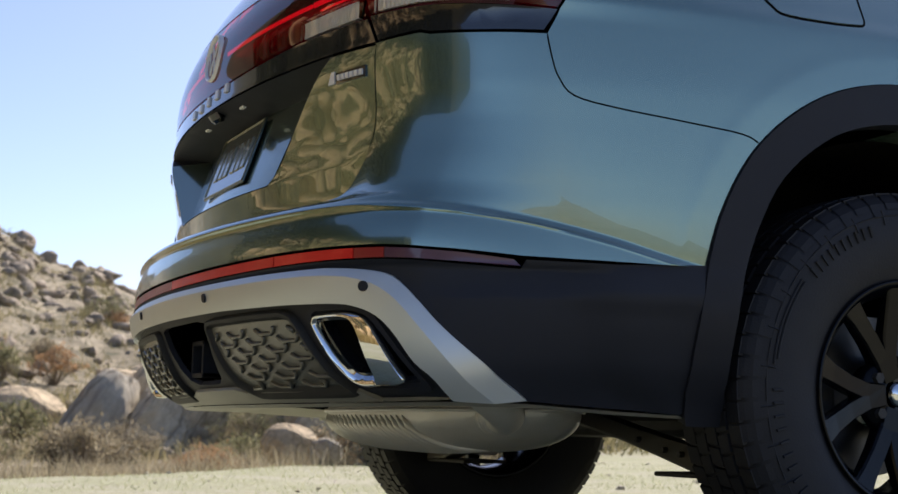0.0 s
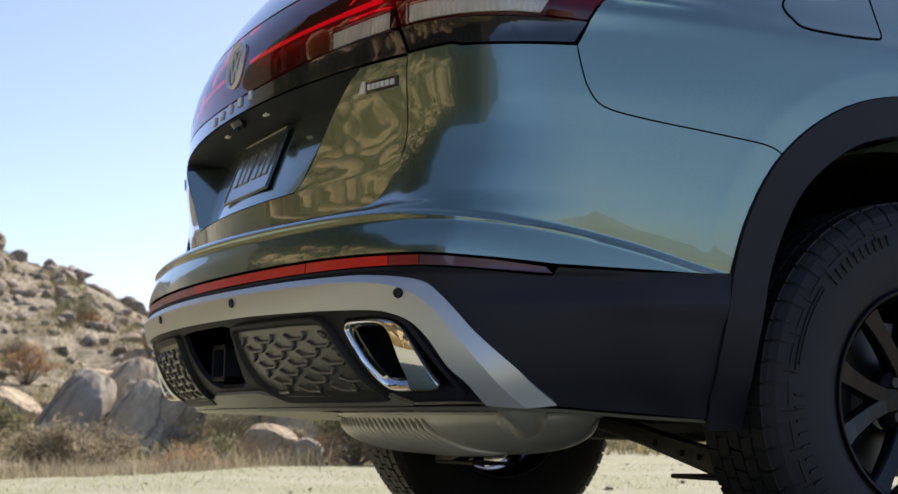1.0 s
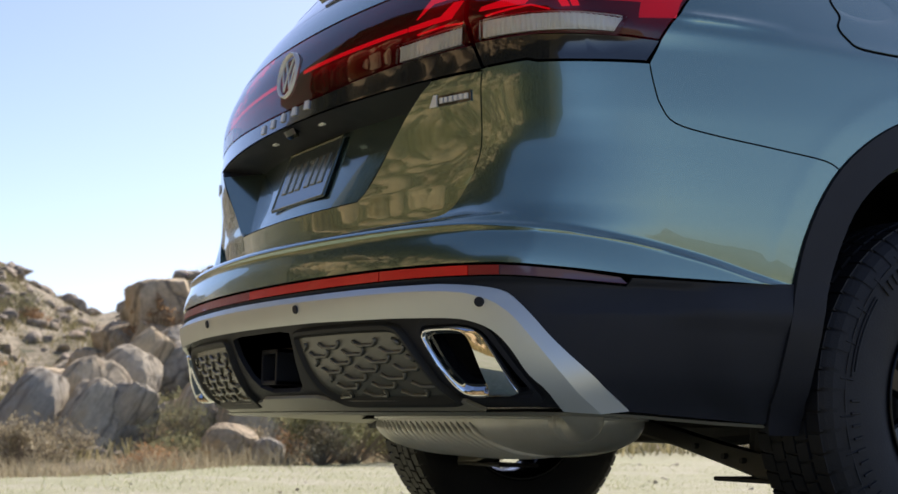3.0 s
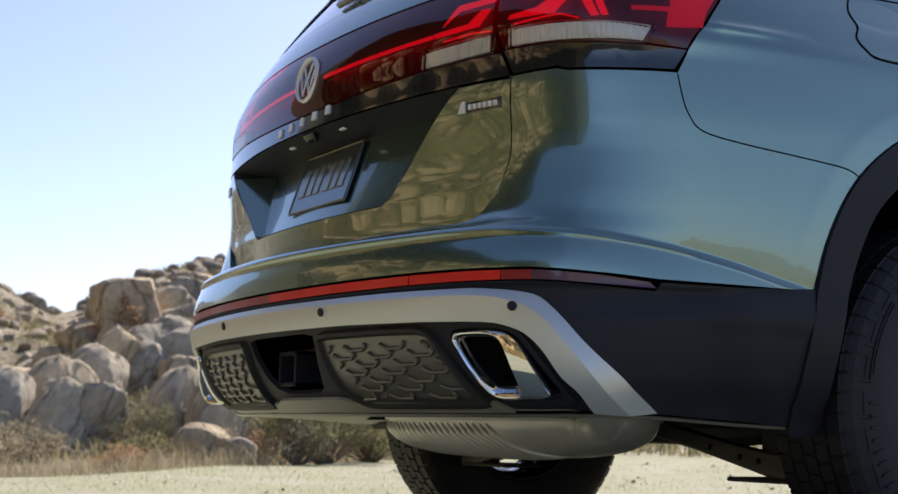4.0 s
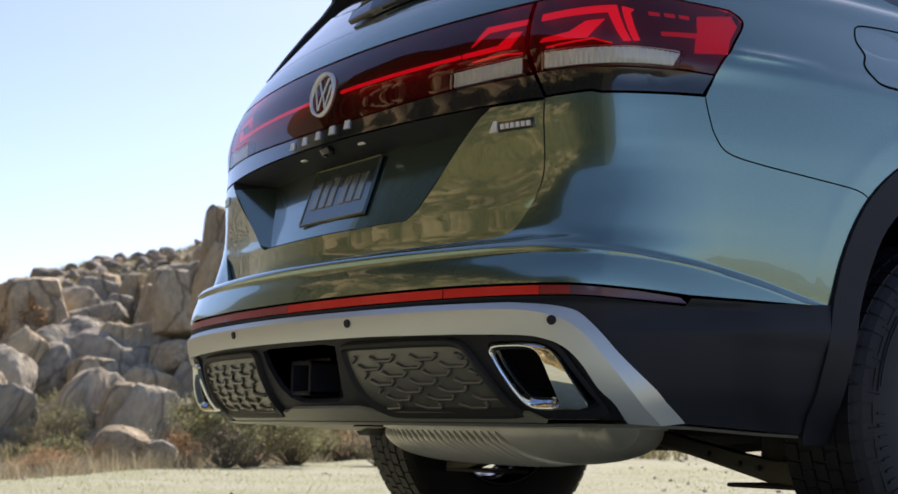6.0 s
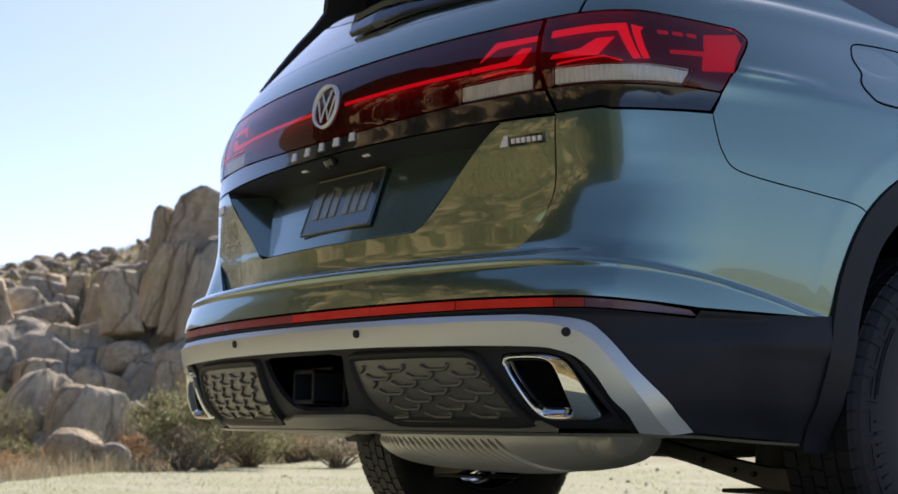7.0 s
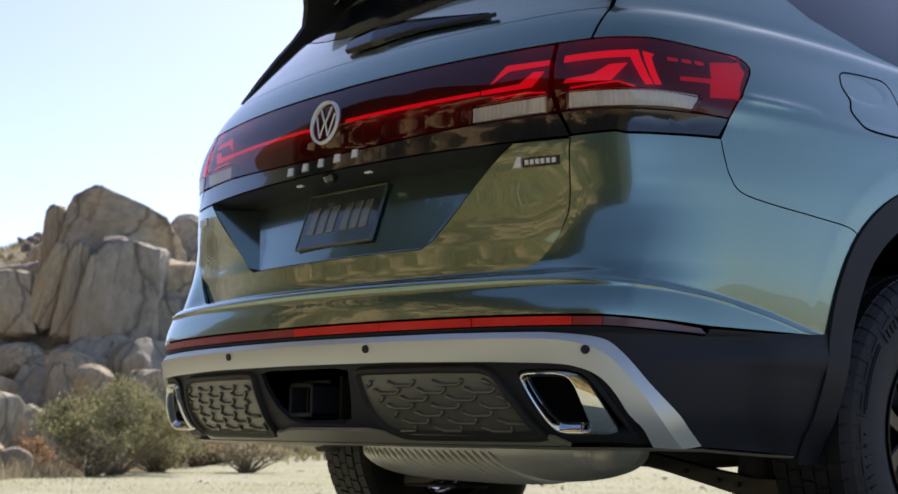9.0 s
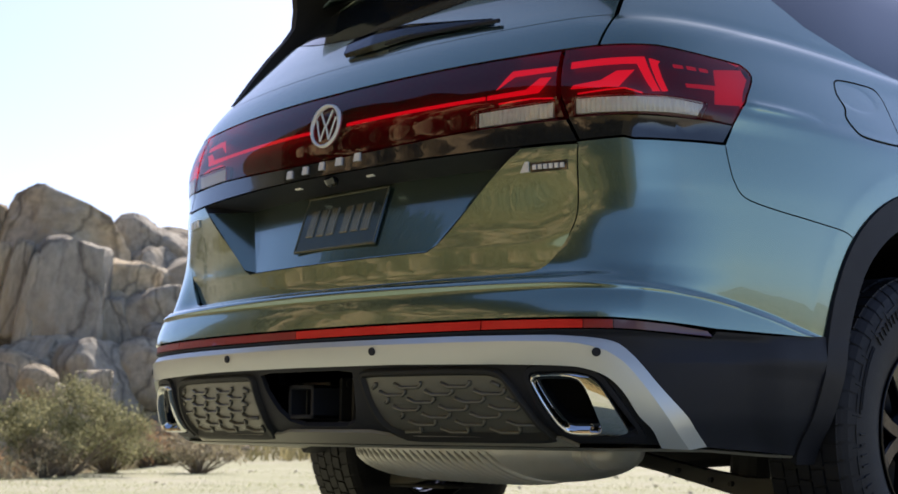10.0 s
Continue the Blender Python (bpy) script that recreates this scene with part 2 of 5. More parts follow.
def box(bm, x0, x1, y0, y1, z0, z1, bevel=0.0):
    r = bmesh.ops.create_cube(bm, size=1.0, matrix=Matrix.Translation(((x0 + x1) / 2, (y0 + y1) / 2, (z0 + z1) / 2)) @ Matrix.Diagonal((x1 - x0, y1 - y0, z1 - z0, 1)))
    if bevel:
        edges = list({e for v in r["verts"] for e in v.link_edges})
        bmesh.ops.bevel(bm, geom=edges, offset=bevel, segments=2, affect="EDGES", profile=0.5)
    return r["verts"]


def tube(bm, path, radius, sides=10, caps=True):
    """A round bar along a path; radius may be a number or one for each point."""
    pts = [Vector(p) for p in path]
    radii = radius if isinstance(radius, (list, tuple)) else [radius] * len(pts)
    rings = []
    side = None
    for i, p in enumerate(pts):
        way = (pts[min(i + 1, len(pts) - 1)] - pts[max(i - 1, 0)]).normalized()
        ref = Vector((0, 0, 1)) if abs(way.z) < 0.9 else Vector((1, 0, 0))
        side = way.cross(ref).normalized() if side is None else (side - way * side.dot(way)).normalized()
        up = way.cross(side)
        rings.append([bm.verts.new(p + radii[i] * (math.cos(a) * side + math.sin(a) * up)) for a in (2 * math.pi * k / sides for k in range(sides))])
    for a, b in zip(rings, rings[1:]):
        for k in range(sides):
            bm.faces.new((a[k], a[(k + 1) % sides], b[(k + 1) % sides], b[k]))
    if caps:
        bm.faces.new(rings[0][::-1])
        bm.faces.new(rings[-1])


def lathe(bm, profile, axis_m, segments=64):
    """Turn a profile of (radius, along) about the local x axis of axis_m; the ends stay open."""
    rings = []
    for k in range(segments):
        a = 2 * math.pi * k / segments
        rings.append([bm.verts.new(axis_m @ Vector((h, r * math.cos(a), r * math.sin(a)))) for r, h in profile])
    for k in range(segments):
        a, b = rings[k], rings[(k + 1) % segments]
        for i in range(len(profile) - 1):
            bm.faces.new((a[i], a[i + 1], b[i + 1], b[i]))


# ---------- the car's skin: a smooth surface over (u, z) ----------
def glide(*knots):
    """A smooth, never overshooting curve through (z, value) knots."""
    X, Y = (np.array(c, float) for c in zip(*knots))
    h = np.diff(X)
    d = np.diff(Y) / h
    m = np.concatenate(([d[0]], np.zeros(len(X) - 2), [d[-1]]))
    for i in range(1, len(X) - 1):
        if d[i - 1] * d[i] > 0:
            m[i] = 3 * (h[i - 1] + h[i]) / ((2 * h[i] + h[i - 1]) / d[i - 1] + (h[i] + 2 * h[i - 1]) / d[i])

    def f(z):
        i = np.clip(np.searchsorted(X, z) - 1, 0, len(h) - 1)
        s = (np.clip(z, X[0], X[-1]) - X[i]) / h[i]
        return (1 + 2 * s) * (1 - s) ** 2 * Y[i] + s * (1 - s) ** 2 * h[i] * m[i] + s * s * (3 - 2 * s) * Y[i + 1] + s * s * (s - 1) * h[i] * m[i + 1]
    return f


# rearmost y on the middle line, half width, squareness of the corner and bow, all by height
REAR = glide((.31, .19), (.345, .13), (.39, .06), (.45, .02), (.5, .0), (.54, -.014), (.57, -.0175), (.6, -.0165), (.64, -.0145), (.672, -.0105), (.684, -.0098), (.691, -.003), (.702, .045), (.74, .061), (.8, .066),
             (.95, .048), (1.03, .055), (1.09, .058), (1.13, .066), (1.19, .091), (1.25, .125), (1.32, .18), (1.45, .29), (1.6, .43), (1.74, .6))
SIDE = glide((.31, .87), (.345, .885), (.42, .94), (.52, .975), (.585, .9825), (.64, .984), (.67, .985), (.70, .9859), (.73, .9864), (.76, .9867), (.80, .987), (.88, .9872), (.98, .984), (1.035, .98), (1.08, .962), (1.13, .94), (1.2, .908),
             (1.253, .886), (1.272, .872), (1.30, .863), (1.45, .80), (1.6, .72), (1.74, .6))
SQUARE = glide((.31, 50), (.345, 40), (.42, 20), (.5, 13), (.55, 11), (.6, 11.2), (.65, 11.4), (.7, 11.65), (.76, 12.0), (.82, 12.3), (.9, 12.6), (1.0, 12.6), (1.1, 17), (1.2, 18), (1.3, 14), (1.5, 9), (1.74, 6))
# the corners run straight down to the crease, with no ledge
CORNER = glide((.31, .19), (.345, .13), (.39, .06), (.45, .02), (.5, .0), (.54, -.014), (.57, -.0175), (.6, -.0165), (.64, -.0145), (.675, -.0095), (.70, -.001), (.75, .0185), (.80, .037), (.84, .0475), (.88, .0525), (.92, .0535), (.96, .053),
               (1.03, .055), (1.09, .058), (1.13, .066), (1.19, .091), (1.25, .125), (1.32, .18), (1.45, .29), (1.6, .43), (1.74, .6))
BOW = glide((.31, .15), (.6, .15), (.72, .2), (1.2, .2), (1.74, .25))
ZT = np.linspace(.31, 1.74, 1000)
UT = np.linspace(0, 3.4, 3000)
TX, TY = np.zeros((len(ZT), len(UT))), np.zeros((len(ZT), len(UT)))
for _i, _z in enumerate(ZT):
    y0, xs, p, b = float(REAR(_z)), float(SIDE(_z)), float(SQUARE(_z)), float(BOW(_z))
    yc = float(CORNER(_z))
    x = np.linspace(0, .8, 60, endpoint=False) * xs
    ph = np.linspace(math.asin(.8 ** (p / 2)), math.pi / 2, 200)
    xc = xs * np.sin(ph) ** (2 / p)
    px = np.concatenate([x, xc, np.full(40, xs)])
    w = np.clip((px - .61) / .24, 0, 1)
    w = w * w * (3 - 2 * w)
    py = np.concatenate([y0 + b * x ** 2 + .75 * (1 - np.sqrt(1 - (x / xs) ** p)), y0 + b * xc ** 2 + .75 * (1 - np.cos(ph)), y0 + b * xs ** 2 + .75 + np.linspace(.02, 2.6, 40)])
    flat = .8 * np.clip((px - .855) / .07, 0, 1) * min(max((_z - .52) / .06, 0), 1)     # the flank stays upright
    py = py + (yc + flat * (.045 - yc) - y0) * w + flat * (.2 - b) * px ** 2
    s = np.concatenate([[0], np.cumsum(np.hypot(np.diff(px), np.diff(py - (y0 - yc) * (1 - w))))])
    TX[_i], TY[_i] = np.interp(UT, s, px), np.interp(UT, s, py)

HUB_Y, HUB_Z = 1.119, 0.381
ARCH_ANGLES = [-12, 5, 25, 39, 52, 62, 72, 90]      # 0: rearwards, 90: up
ARCH_OUT = [.418, .452, .484, .517, .545, .558, .567, .574]


def skin(u, z):
    """The place on the skin at arc length u from the middle line (left of it negative) and height z."""
    u, z = np.asarray(u, float), np.asarray(z, float)
    a = np.clip(np.abs(u) / UT[-1] * (len(UT) - 1), 0, len(UT) - 1.001)
    c = np.clip((z - ZT[0]) / (ZT[-1] - ZT[0]) * (len(ZT) - 1), 0, len(ZT) - 1.001)
    i, j = a.astype(int), c.astype(int)
    fa, fc = a - i, c - j

    def at(T):
        return (T[j, i] * (1 - fa) + T[j, i + 1] * fa) * (1 - fc) + (T[j + 1, i] * (1 - fa) + T[j + 1, i + 1] * fa) * fc
    X, Y = at(TX), at(TY)
    ang = np.degrees(np.arctan2(z - HUB_Z, HUB_Y - Y))
    d = np.hypot(Y - HUB_Y, z - HUB_Z) - np.interp(np.where(ang > 90, 180 - ang, ang), ARCH_ANGLES, ARCH_OUT)
    X = X + (.0006 * np.where(d < .05, 1, np.exp(-((d - .05) / .02) ** 2)) - .03 * np.clip(.05 - d, 0, .07)) * np.clip((X - .9) / .05, 0, 1) * np.clip((Y - .50) / .1, 0, 1) * np.clip((z - .50) / .1, 0, 1)
    X = X + .0065 * np.exp(-((z - 1.072) / .0105) ** 2) * np.clip((Y - .42) / .06, 0, 1) * np.clip((.70 - Y) / .14, 0, 1) * np.clip((X - .88) / .03, 0, 1)
    return np.stack([np.where(u < 0, -X, X), Y, z + 0 * u], -1)


def skin_normal(u, z, off=None, h=.004):
    f = (lambda a, b: skin(a, b)) if off is None else (lambda a, b: skin(a, b) + off(a, b)[..., None] * skin_normal(a, b))
    n = np.cross(f(u + h, z) - f(u - h, z), f(u, z + h) - f(u, z - h))
    return n / np.linalg.norm(n, axis=-1, keepdims=True)


def ux(x, z):
    """(u, z) of the point of the skin at that x (rear) and height."""
    j = min(len(ZT) - 1, max(0, int(round((z - ZT[0]) / (ZT[-1] - ZT[0]) * (len(ZT) - 1)))))
    return (math.copysign(float(np.interp(abs(x), TX[j][:np.argmax(TX[j] >= TX[j].max() - 1e-6) + 1], UT[:np.argmax(TX[j] >= TX[j].max() - 1e-6) + 1])), x), z)


def uy(y, z):
    """(u, z) of the point of the right-hand skin at that y (side) and height."""
    j = min(len(ZT) - 1, max(0, int(round((z - ZT[0]) / (ZT[-1] - ZT[0]) * (len(ZT) - 1)))))
    return (float(np.interp(y, TY[j], UT)), z)


def curve(pts, n=6):
    """A rounded line through the points."""
    P = [np.array(p) for p in pts]
    out = []
    for i in range(len(P) - 1):
        a, b, c, d = P[max(i - 1, 0)], P[i], P[i + 1], P[min(i + 2, len(P) - 1)]
        for k in range(n):
            s = k / n
            out.append(tuple(0.5 * (2 * b + (c - a) * s + (2 * a - 5 * b + 4 * c - d) * s * s + (3 * b - a - 3 * c + d) * s ** 3)))
    out.append(tuple(P[-1]))
    return out


def mirrored(half):
    """A closed outline from its right half, which runs from the middle line to the middle line."""
    left = [(-u, z) for u, z in half[::-1] if abs(u) > 1e-6]
    return list(half) + left


def flip(poly):
    return [(-u, z) for u, z in poly[::-1]]


def shrink(poly, d):
    """The outline moved inwards by d."""
    P = np.array(poly)
    area = np.sum(P[:, 0] * np.roll(P[:, 1], -1) - np.roll(P[:, 0], -1) * P[:, 1])
    t = np.roll(P, -1, 0) - np.roll(P, 1, 0)
    t /= np.linalg.norm(t, axis=1, keepdims=True) + 1e-9
    n = np.stack([-t[:, 1], t[:, 0]], 1) * (1 if area > 0 else -1)
    return [tuple(p) for p in P + n * d]


def panel(name, polys, material, parent, off=0.0, rim=.012, step=.02, label="", gap=.0, step_z=0.0, shear=None):
    """A sheet of the skin inside the outlines in (u, z), off metres proud of it, with its edges turned in."""
    V, N, F = [], [], []
    for poly in polys:
        poly = shrink(poly, gap) if gap else poly
        P = [poly[0]]
        for q in poly[1:]:
            if math.hypot(q[0] - P[-1][0], q[1] - P[-1][1]) > 1e-4:
                P.append(q)
        if shear:
            dense = []
            for a, b in zip(P, P[1:] + P[:1]):
                m = max(1, int(math.hypot(b[0] - a[0], b[1] - a[1]) / .012))
                dense += [(a[0] + (b[0] - a[0]) * k / m, a[1] + (b[1] - a[1]) * k / m) for k in range(m)]
            P = [(a, c - float(shear(abs(a)))) for a, c in dense]
        bm = bmesh.new()
        bm.faces.new([bm.verts.new((a, c, 0)) for a, c in P])
        bm.normal_update()
        bmesh.ops.triangulate(bm, faces=bm.faces[:], ngon_method="EAR_CLIP")
        lo, hi = np.min(P, 0), np.max(P, 0)
        for axis, width in ((0, step), (1, step_z or step)):
            for k in range(int(lo[axis] // width) + 1, int(hi[axis] // width) + 1):
                co, no = [0, 0, 0], [0, 0, 0]
                co[axis], no[axis] = k * width, 1
                bmesh.ops.bisect_plane(bm, geom=bm.verts[:] + bm.edges[:] + bm.faces[:], plane_co=co, plane_no=no, dist=1e-5)
        bm.verts.index_update()
        uv = np.array([v.co[:2] for v in bm.verts])
        if shear:
            uv[:, 1] += shear(np.abs(uv[:, 0]))
        offs = off if callable(off) else (lambda a, b: np.full(np.shape(a), off))
        flat = skin_normal(uv[:, 0], uv[:, 1])
        pos = skin(uv[:, 0], uv[:, 1]) + offs(uv[:, 0], uv[:, 1])[:, None] * flat
        nor = skin_normal(uv[:, 0], uv[:, 1], offs, .002) if callable(off) else flat
        base = len(V)
        V += [tuple(p) for p in pos]
        N += [tuple(n) for n in nor]
        for f in bm.faces:
            ids = [v.index for v in f.verts]
            ids = ids if f.normal.z > 0 else ids[::-1]
            F.append([base + i for i in ids])
        if rim:
            for e in bm.edges:
                if len(e.link_faces) == 1:
                    lp = next(l for l in e.link_faces[0].loops if l.edge == e)
                    a, c = lp.vert.index, lp.link_loop_next.vert.index
                    if e.link_faces[0].normal.z < 0:
                        a, c = c, a
                    k = len(V)
                    side_n = np.cross(pos[c] - pos[a], flat[a])
                    side_n /= np.linalg.norm(side_n) + 1e-9
                    V += [tuple(pos[c]), tuple(pos[a]), tuple(pos[a] - rim * flat[a]), tuple(pos[c] - rim * flat[c])]
                    N += [tuple(side_n)] * 4
                    F.append([k, k + 1, k + 2, k + 3])
        bm.free()
    me = bpy.data.meshes.new(name)
    me.from_pydata(V, [], F)
    me.shade_smooth()
    me.normals_split_custom_set_from_vertices(N)
    me.materials.append(material)
    ob = new(name, me)
    ob.parent = parent
    if label:
        ob["label"] = label
    return ob


def resampled(poly, n):
    """The closed outline as n points evenly along it, from its first point."""
    P = np.array(list(poly) + [poly[0]])
    s = np.concatenate([[0], np.cumsum(np.linalg.norm(np.diff(P, axis=0), axis=1))])
    t = np.linspace(0, s[-1], n, endpoint=False)
    return [(float(np.interp(v, s, P[:, 0])), float(np.interp(v, s, P[:, 1]))) for v in t]


def rings_part(name, steps, material, parent, label="", n=96, close=False):
    """A moulding swept through outlines on the skin, each (outline, metres proud)."""
    bm = bmesh.new()
    rings = []
    for poly, off in steps:
        q = np.array(resampled(poly, n))
        P = skin(q[:, 0], q[:, 1]) + off * skin_normal(q[:, 0], q[:, 1])
        rings.append([bm.verts.new(p) for p in P])
    for a, b in zip(rings, rings[1:]):
        for k in range(n):
            bm.faces.new((a[k], a[(k + 1) % n], b[(k + 1) % n], b[k]))
    if close:
        bm.faces.new(rings[-1])
    bmesh.ops.recalc_face_normals(bm, faces=bm.faces[:])
    ob = part(name, bm, material, parent, label, True)
    ob.data.set_sharp_from_angle(angle=radians(40))
    return ob


# ---------- the car ----------
car = thing("car", "dark green metallic sport utility vehicle parked on dry gravel", "car")

gate_side = curve([ux(.713, .975), ux(.711, .88), ux(.706, .825), ux(.692, .79), ux(.665, .75), ux(.632, .718), ux(.59, .709)], 5)
gate_low = [ux(.44, .708), ux(.2, .7065), (0.0, .706)]
lamp_low = [ux(.709, .979), ux(.797, .984), ux(.812, .979), ux(.874, .977), uy(.391, .977)]
bump_seam = curve([uy(.391, .977), uy(.400, .930), uy(.410, .900), uy(.437, .869), uy(.516, .852), uy(.64, .838), uy(.75, .826), uy(.786, .812)], 4)


def arch(kind, a0, a1, n):
    """Points of the wheel-arch outline between two angles (0: rearwards, 90: up)."""
    rad = {"out": ARCH_OUT, "in": [.336, .372, .408, .437, .468, .482, .492, .496]}[kind]
    f = glide(*zip(ARCH_ANGLES, rad))
    pts = []
    for k in range(n + 1):
        a = a0 + (a1 - a0) * k / n
        r = float(f(a if a <= 90 else 180 - a))
        pts.append(uy(HUB_Y - r * math.cos(radians(a)), max(.315, HUB_Z + r * math.sin(radians(a)))))
    return pts


# painted rear bumper with its corner panels: a lip runs along the crease, and the corners swell out below it
_c = np.array([(0, .681), ux(.241, .680), ux(.682, .676), ux(.864, .668), uy(.349, .653), uy(.499, .623), uy(.606, .596), uy(.9, .53)])
CREASE = glide(*[tuple(q) for q in _c])


def smoothstep(x):
    x = np.clip(x, 0, 1)
    return x * x * (3 - 2 * x)


def bumper_off(u, z):
    a = np.abs(u)
    d = z - CREASE(a)
    side = smoothstep((a - .75) / .35)
    end = 1 - smoothstep((a - 1.35) / .22)
    soft = smoothstep((d + .004) / .004)
    up = .0028 * np.exp(-(np.maximum(d, 0) / .032) ** 2) * (1 - side) - .0045 * np.exp(-np.maximum(d, 0) / .055) * side
    down = (.004 + np.clip(-d, 0, .09) * (.02 + .10 * side)) * (.35 + .65 * side)
    return (down + (up - down) * soft + .0045 * np.exp(-(d / (.0075 - .003 * side)) ** 2) * (1 - .3 * side)) * end


def gate_off(u, z):
    """The tailgate runs on straight where the bumper's ledge comes out."""
    w = smoothstep((np.abs(u) - .615) / .24)
    return -np.clip(.064 + .07 * (.80 - z) - (REAR(z) * (1 - w) + CORNER(z) * w), 0, .07) * smoothstep((.80 - z) / .04) * (1 - .2 * w)


half = [(0.0, .608), ux(.3, .608), ux(.56, .607), ux(.822, .604), uy(.26, .596), uy(.349, .589), uy(.52, .586), uy(.679, .584)]
half += arch("out", 26, 50.5, 10) + bump_seam[::-1] + lamp_low[::-1][1:] + gate_side + gate_low
panel("rear_bumper", [mirrored(half)], M_PAINT, car, off=bumper_off, step=.016, step_z=.004, gap=.0015, shear=CREASE)

# tailgate below the lamp band, around the plate recess
REC = [ux(.33, .772), ux(.358, .785), ux(.561, .956), ux(.585, .973)]
half = [(0.0, .706)] + gate_low[::-1][1:] + gate_side[::-1] + [ux(.585, .976)] + REC[::-1] + [ux(.2, .772), (0.0, .772)]
tailgate = panel("tailgate", [mirrored(half)], M_PAINT, car, off=gate_off, step=.016, step_z=.01, gap=.0015)


def sp(uv, off=0.0):
    """The place on the skin, off metres proud."""
    a, b = np.array([uv[0]]), np.array([uv[1]])
    return Vector(skin(a, b)[0] + off * skin_normal(a, b)[0])


bm = bmesh.new()
cols = []
for t in np.linspace(-1, 1, 25):
    cols.append([sp(ux(.33 * t, .772)), sp(ux(.325 * t, .778), -.016), sp(ux(.470 * t, .960), -.094)])
V = [[bm.verts.new(p) for p in c] for c in cols]
for a, b in zip(V, V[1:]):
    for k in range(2):
        bm.faces.new((a[k], b[k], b[k + 1], a[k + 1]))
mir = Matrix.Diagonal((-1, 1, 1, 1))
rb, rb2, rc, rd = (sp(q) for q in REC)
for s, c in ((1, cols[-1]), (-1, cols[0])):
    m = Matrix.Identity(4) if s > 0 else mir
    eb, et = m @ c[1], m @ c[2]
    for tri in ((eb, rb, rb2), (eb, rb2, et), (rb2, rc, et)):
        bm.faces.new([bm.verts.new(m @ v) for v in tri])
bmesh.ops.remove_doubles(bm, verts=bm.verts[:], dist=1e-5)
bmesh.ops.recalc_face_normals(bm, faces=bm.faces[:])
recess = part("plate_recess", bm, M_PAINT, tailgate, smooth=True)
recess.data.set_sharp_from_angle(angle=radians(20))
bm = bmesh.new()
V = [[bm.verts.new(p) for p in (sp(ux(.470 * t, .960), -.094), sp(ux(.53 * t, .970), -.050), sp(ux(.585 * t, .978), -.002))] for t in np.linspace(-1, 1, 25)]
for a, b in zip(V, V[1:]):
    for k in range(2):
        bm.faces.new((a[k], b[k], b[k + 1], a[k + 1]))
for s, c in ((1, V[-1]), (-1, V[0])):
    m = Matrix.Identity(4) if s > 0 else mir
    bm.faces.new((bm.verts.new(m @ rc), bm.verts.new(m @ rd), c[2], c[1], c[0]))
part("recess_roof", bm, M_BLACK, tailgate, "black roof of the plate recess")
for x in (-.135, .135):
    bm = bmesh.new()
    box(bm, x - .012, x + .012, .084, .094, .9665, .975, .002)
    part("plate_lamp", bm, M_WHITEREF, tailgate, "small clear number plate lamp")
bm = bmesh.new()
tube(bm, [(0.02, .060, .976), (0.02, .068, .964), (0.02, .072, .956)], [.017, .017, .011], 16)
part("rear_camera", bm, M_GLOSSBLACK, tailgate, "small black reversing camera")

# gloss strip under the lamp band, on the tailgate and on the corners
half = [(0.0, .979), ux(.3, .980), ux(.711, .979), ux(.686, 1.029), ux(.475, 1.029), ux(.2, 1.019), (0.0, 1.016)]
strip = panel("gloss_strip", [mirrored(half)], M_GLOSSBLACK, car, step=.03, gap=.0015, label="gloss black strip")
corner = [ux(.716, .982), ux(.797, .987), ux(.812, .982), ux(.874, .980), uy(.386, .981), uy(.409, 1.020), uy(.349, 1.024), ux(.867, 1.027), ux(.8, 1.031), ux(.692, 1.032)]
for poly in (corner, flip(corner)):
    panel("lamp_base", [poly], M_GLOSSBLACK, car, step=.03, gap=.001, label="gloss black lamp base")

# lamp band
def ribbed(u, z):
    """Fine upright flutes and two long folds."""
    return -.006 + .0016 * np.sin(np.abs(u) * 2 * math.pi / .011) + .0012 * np.sin(z * 2 * math.pi / .018)


LT = 1.186
gate_lens = mirrored([(0.0, 1.018), ux(.2, 1.021), ux(.475, 1.031), ux(.683, 1.033), ux(.665, 1.082), ux(.660, 1.132), ux(.653, LT), ux(.4, LT), (0.0, LT - .004)])
corner_lens = [ux(.692, 1.034), ux(.8, 1.033), ux(.867, 1.029), uy(.349, 1.026), uy(.409, 1.022)] + curve([uy(.428, 1.053), uy(.46, 1.09), uy(.497, 1.135), uy(.500, 1.155), uy(.480, 1.169)], 4) \
    + [uy(.392, 1.175), uy(.33, 1.182), ux(.823, LT + .001), ux(.737, LT + .002), ux(.662, LT + .001), ux(.669, 1.132), ux(.674, 1.082)]
lamp_mid = panel("lamp_band", [gate_lens], M_HOUSING, car, off=-.022, rim=0, step=.04, gap=.001, label="dark red lamp housing")
upper_lens = mirrored([(0.0, 1.018), ux(.2, 1.021), ux(.468, 1.031), ux(.470, 1.071), ux(.661, 1.074), ux(.661, 1.034), ux(.683, 1.034), ux(.665, 1.082), ux(.660, 1.132), ux(.653, LT), ux(.4, LT), (0.0, LT - .004)])
panel("lens", [upper_lens], M_REDLENS, lamp_mid, rim=.024, step=.02, gap=.001, label="glossy red lamp lens")
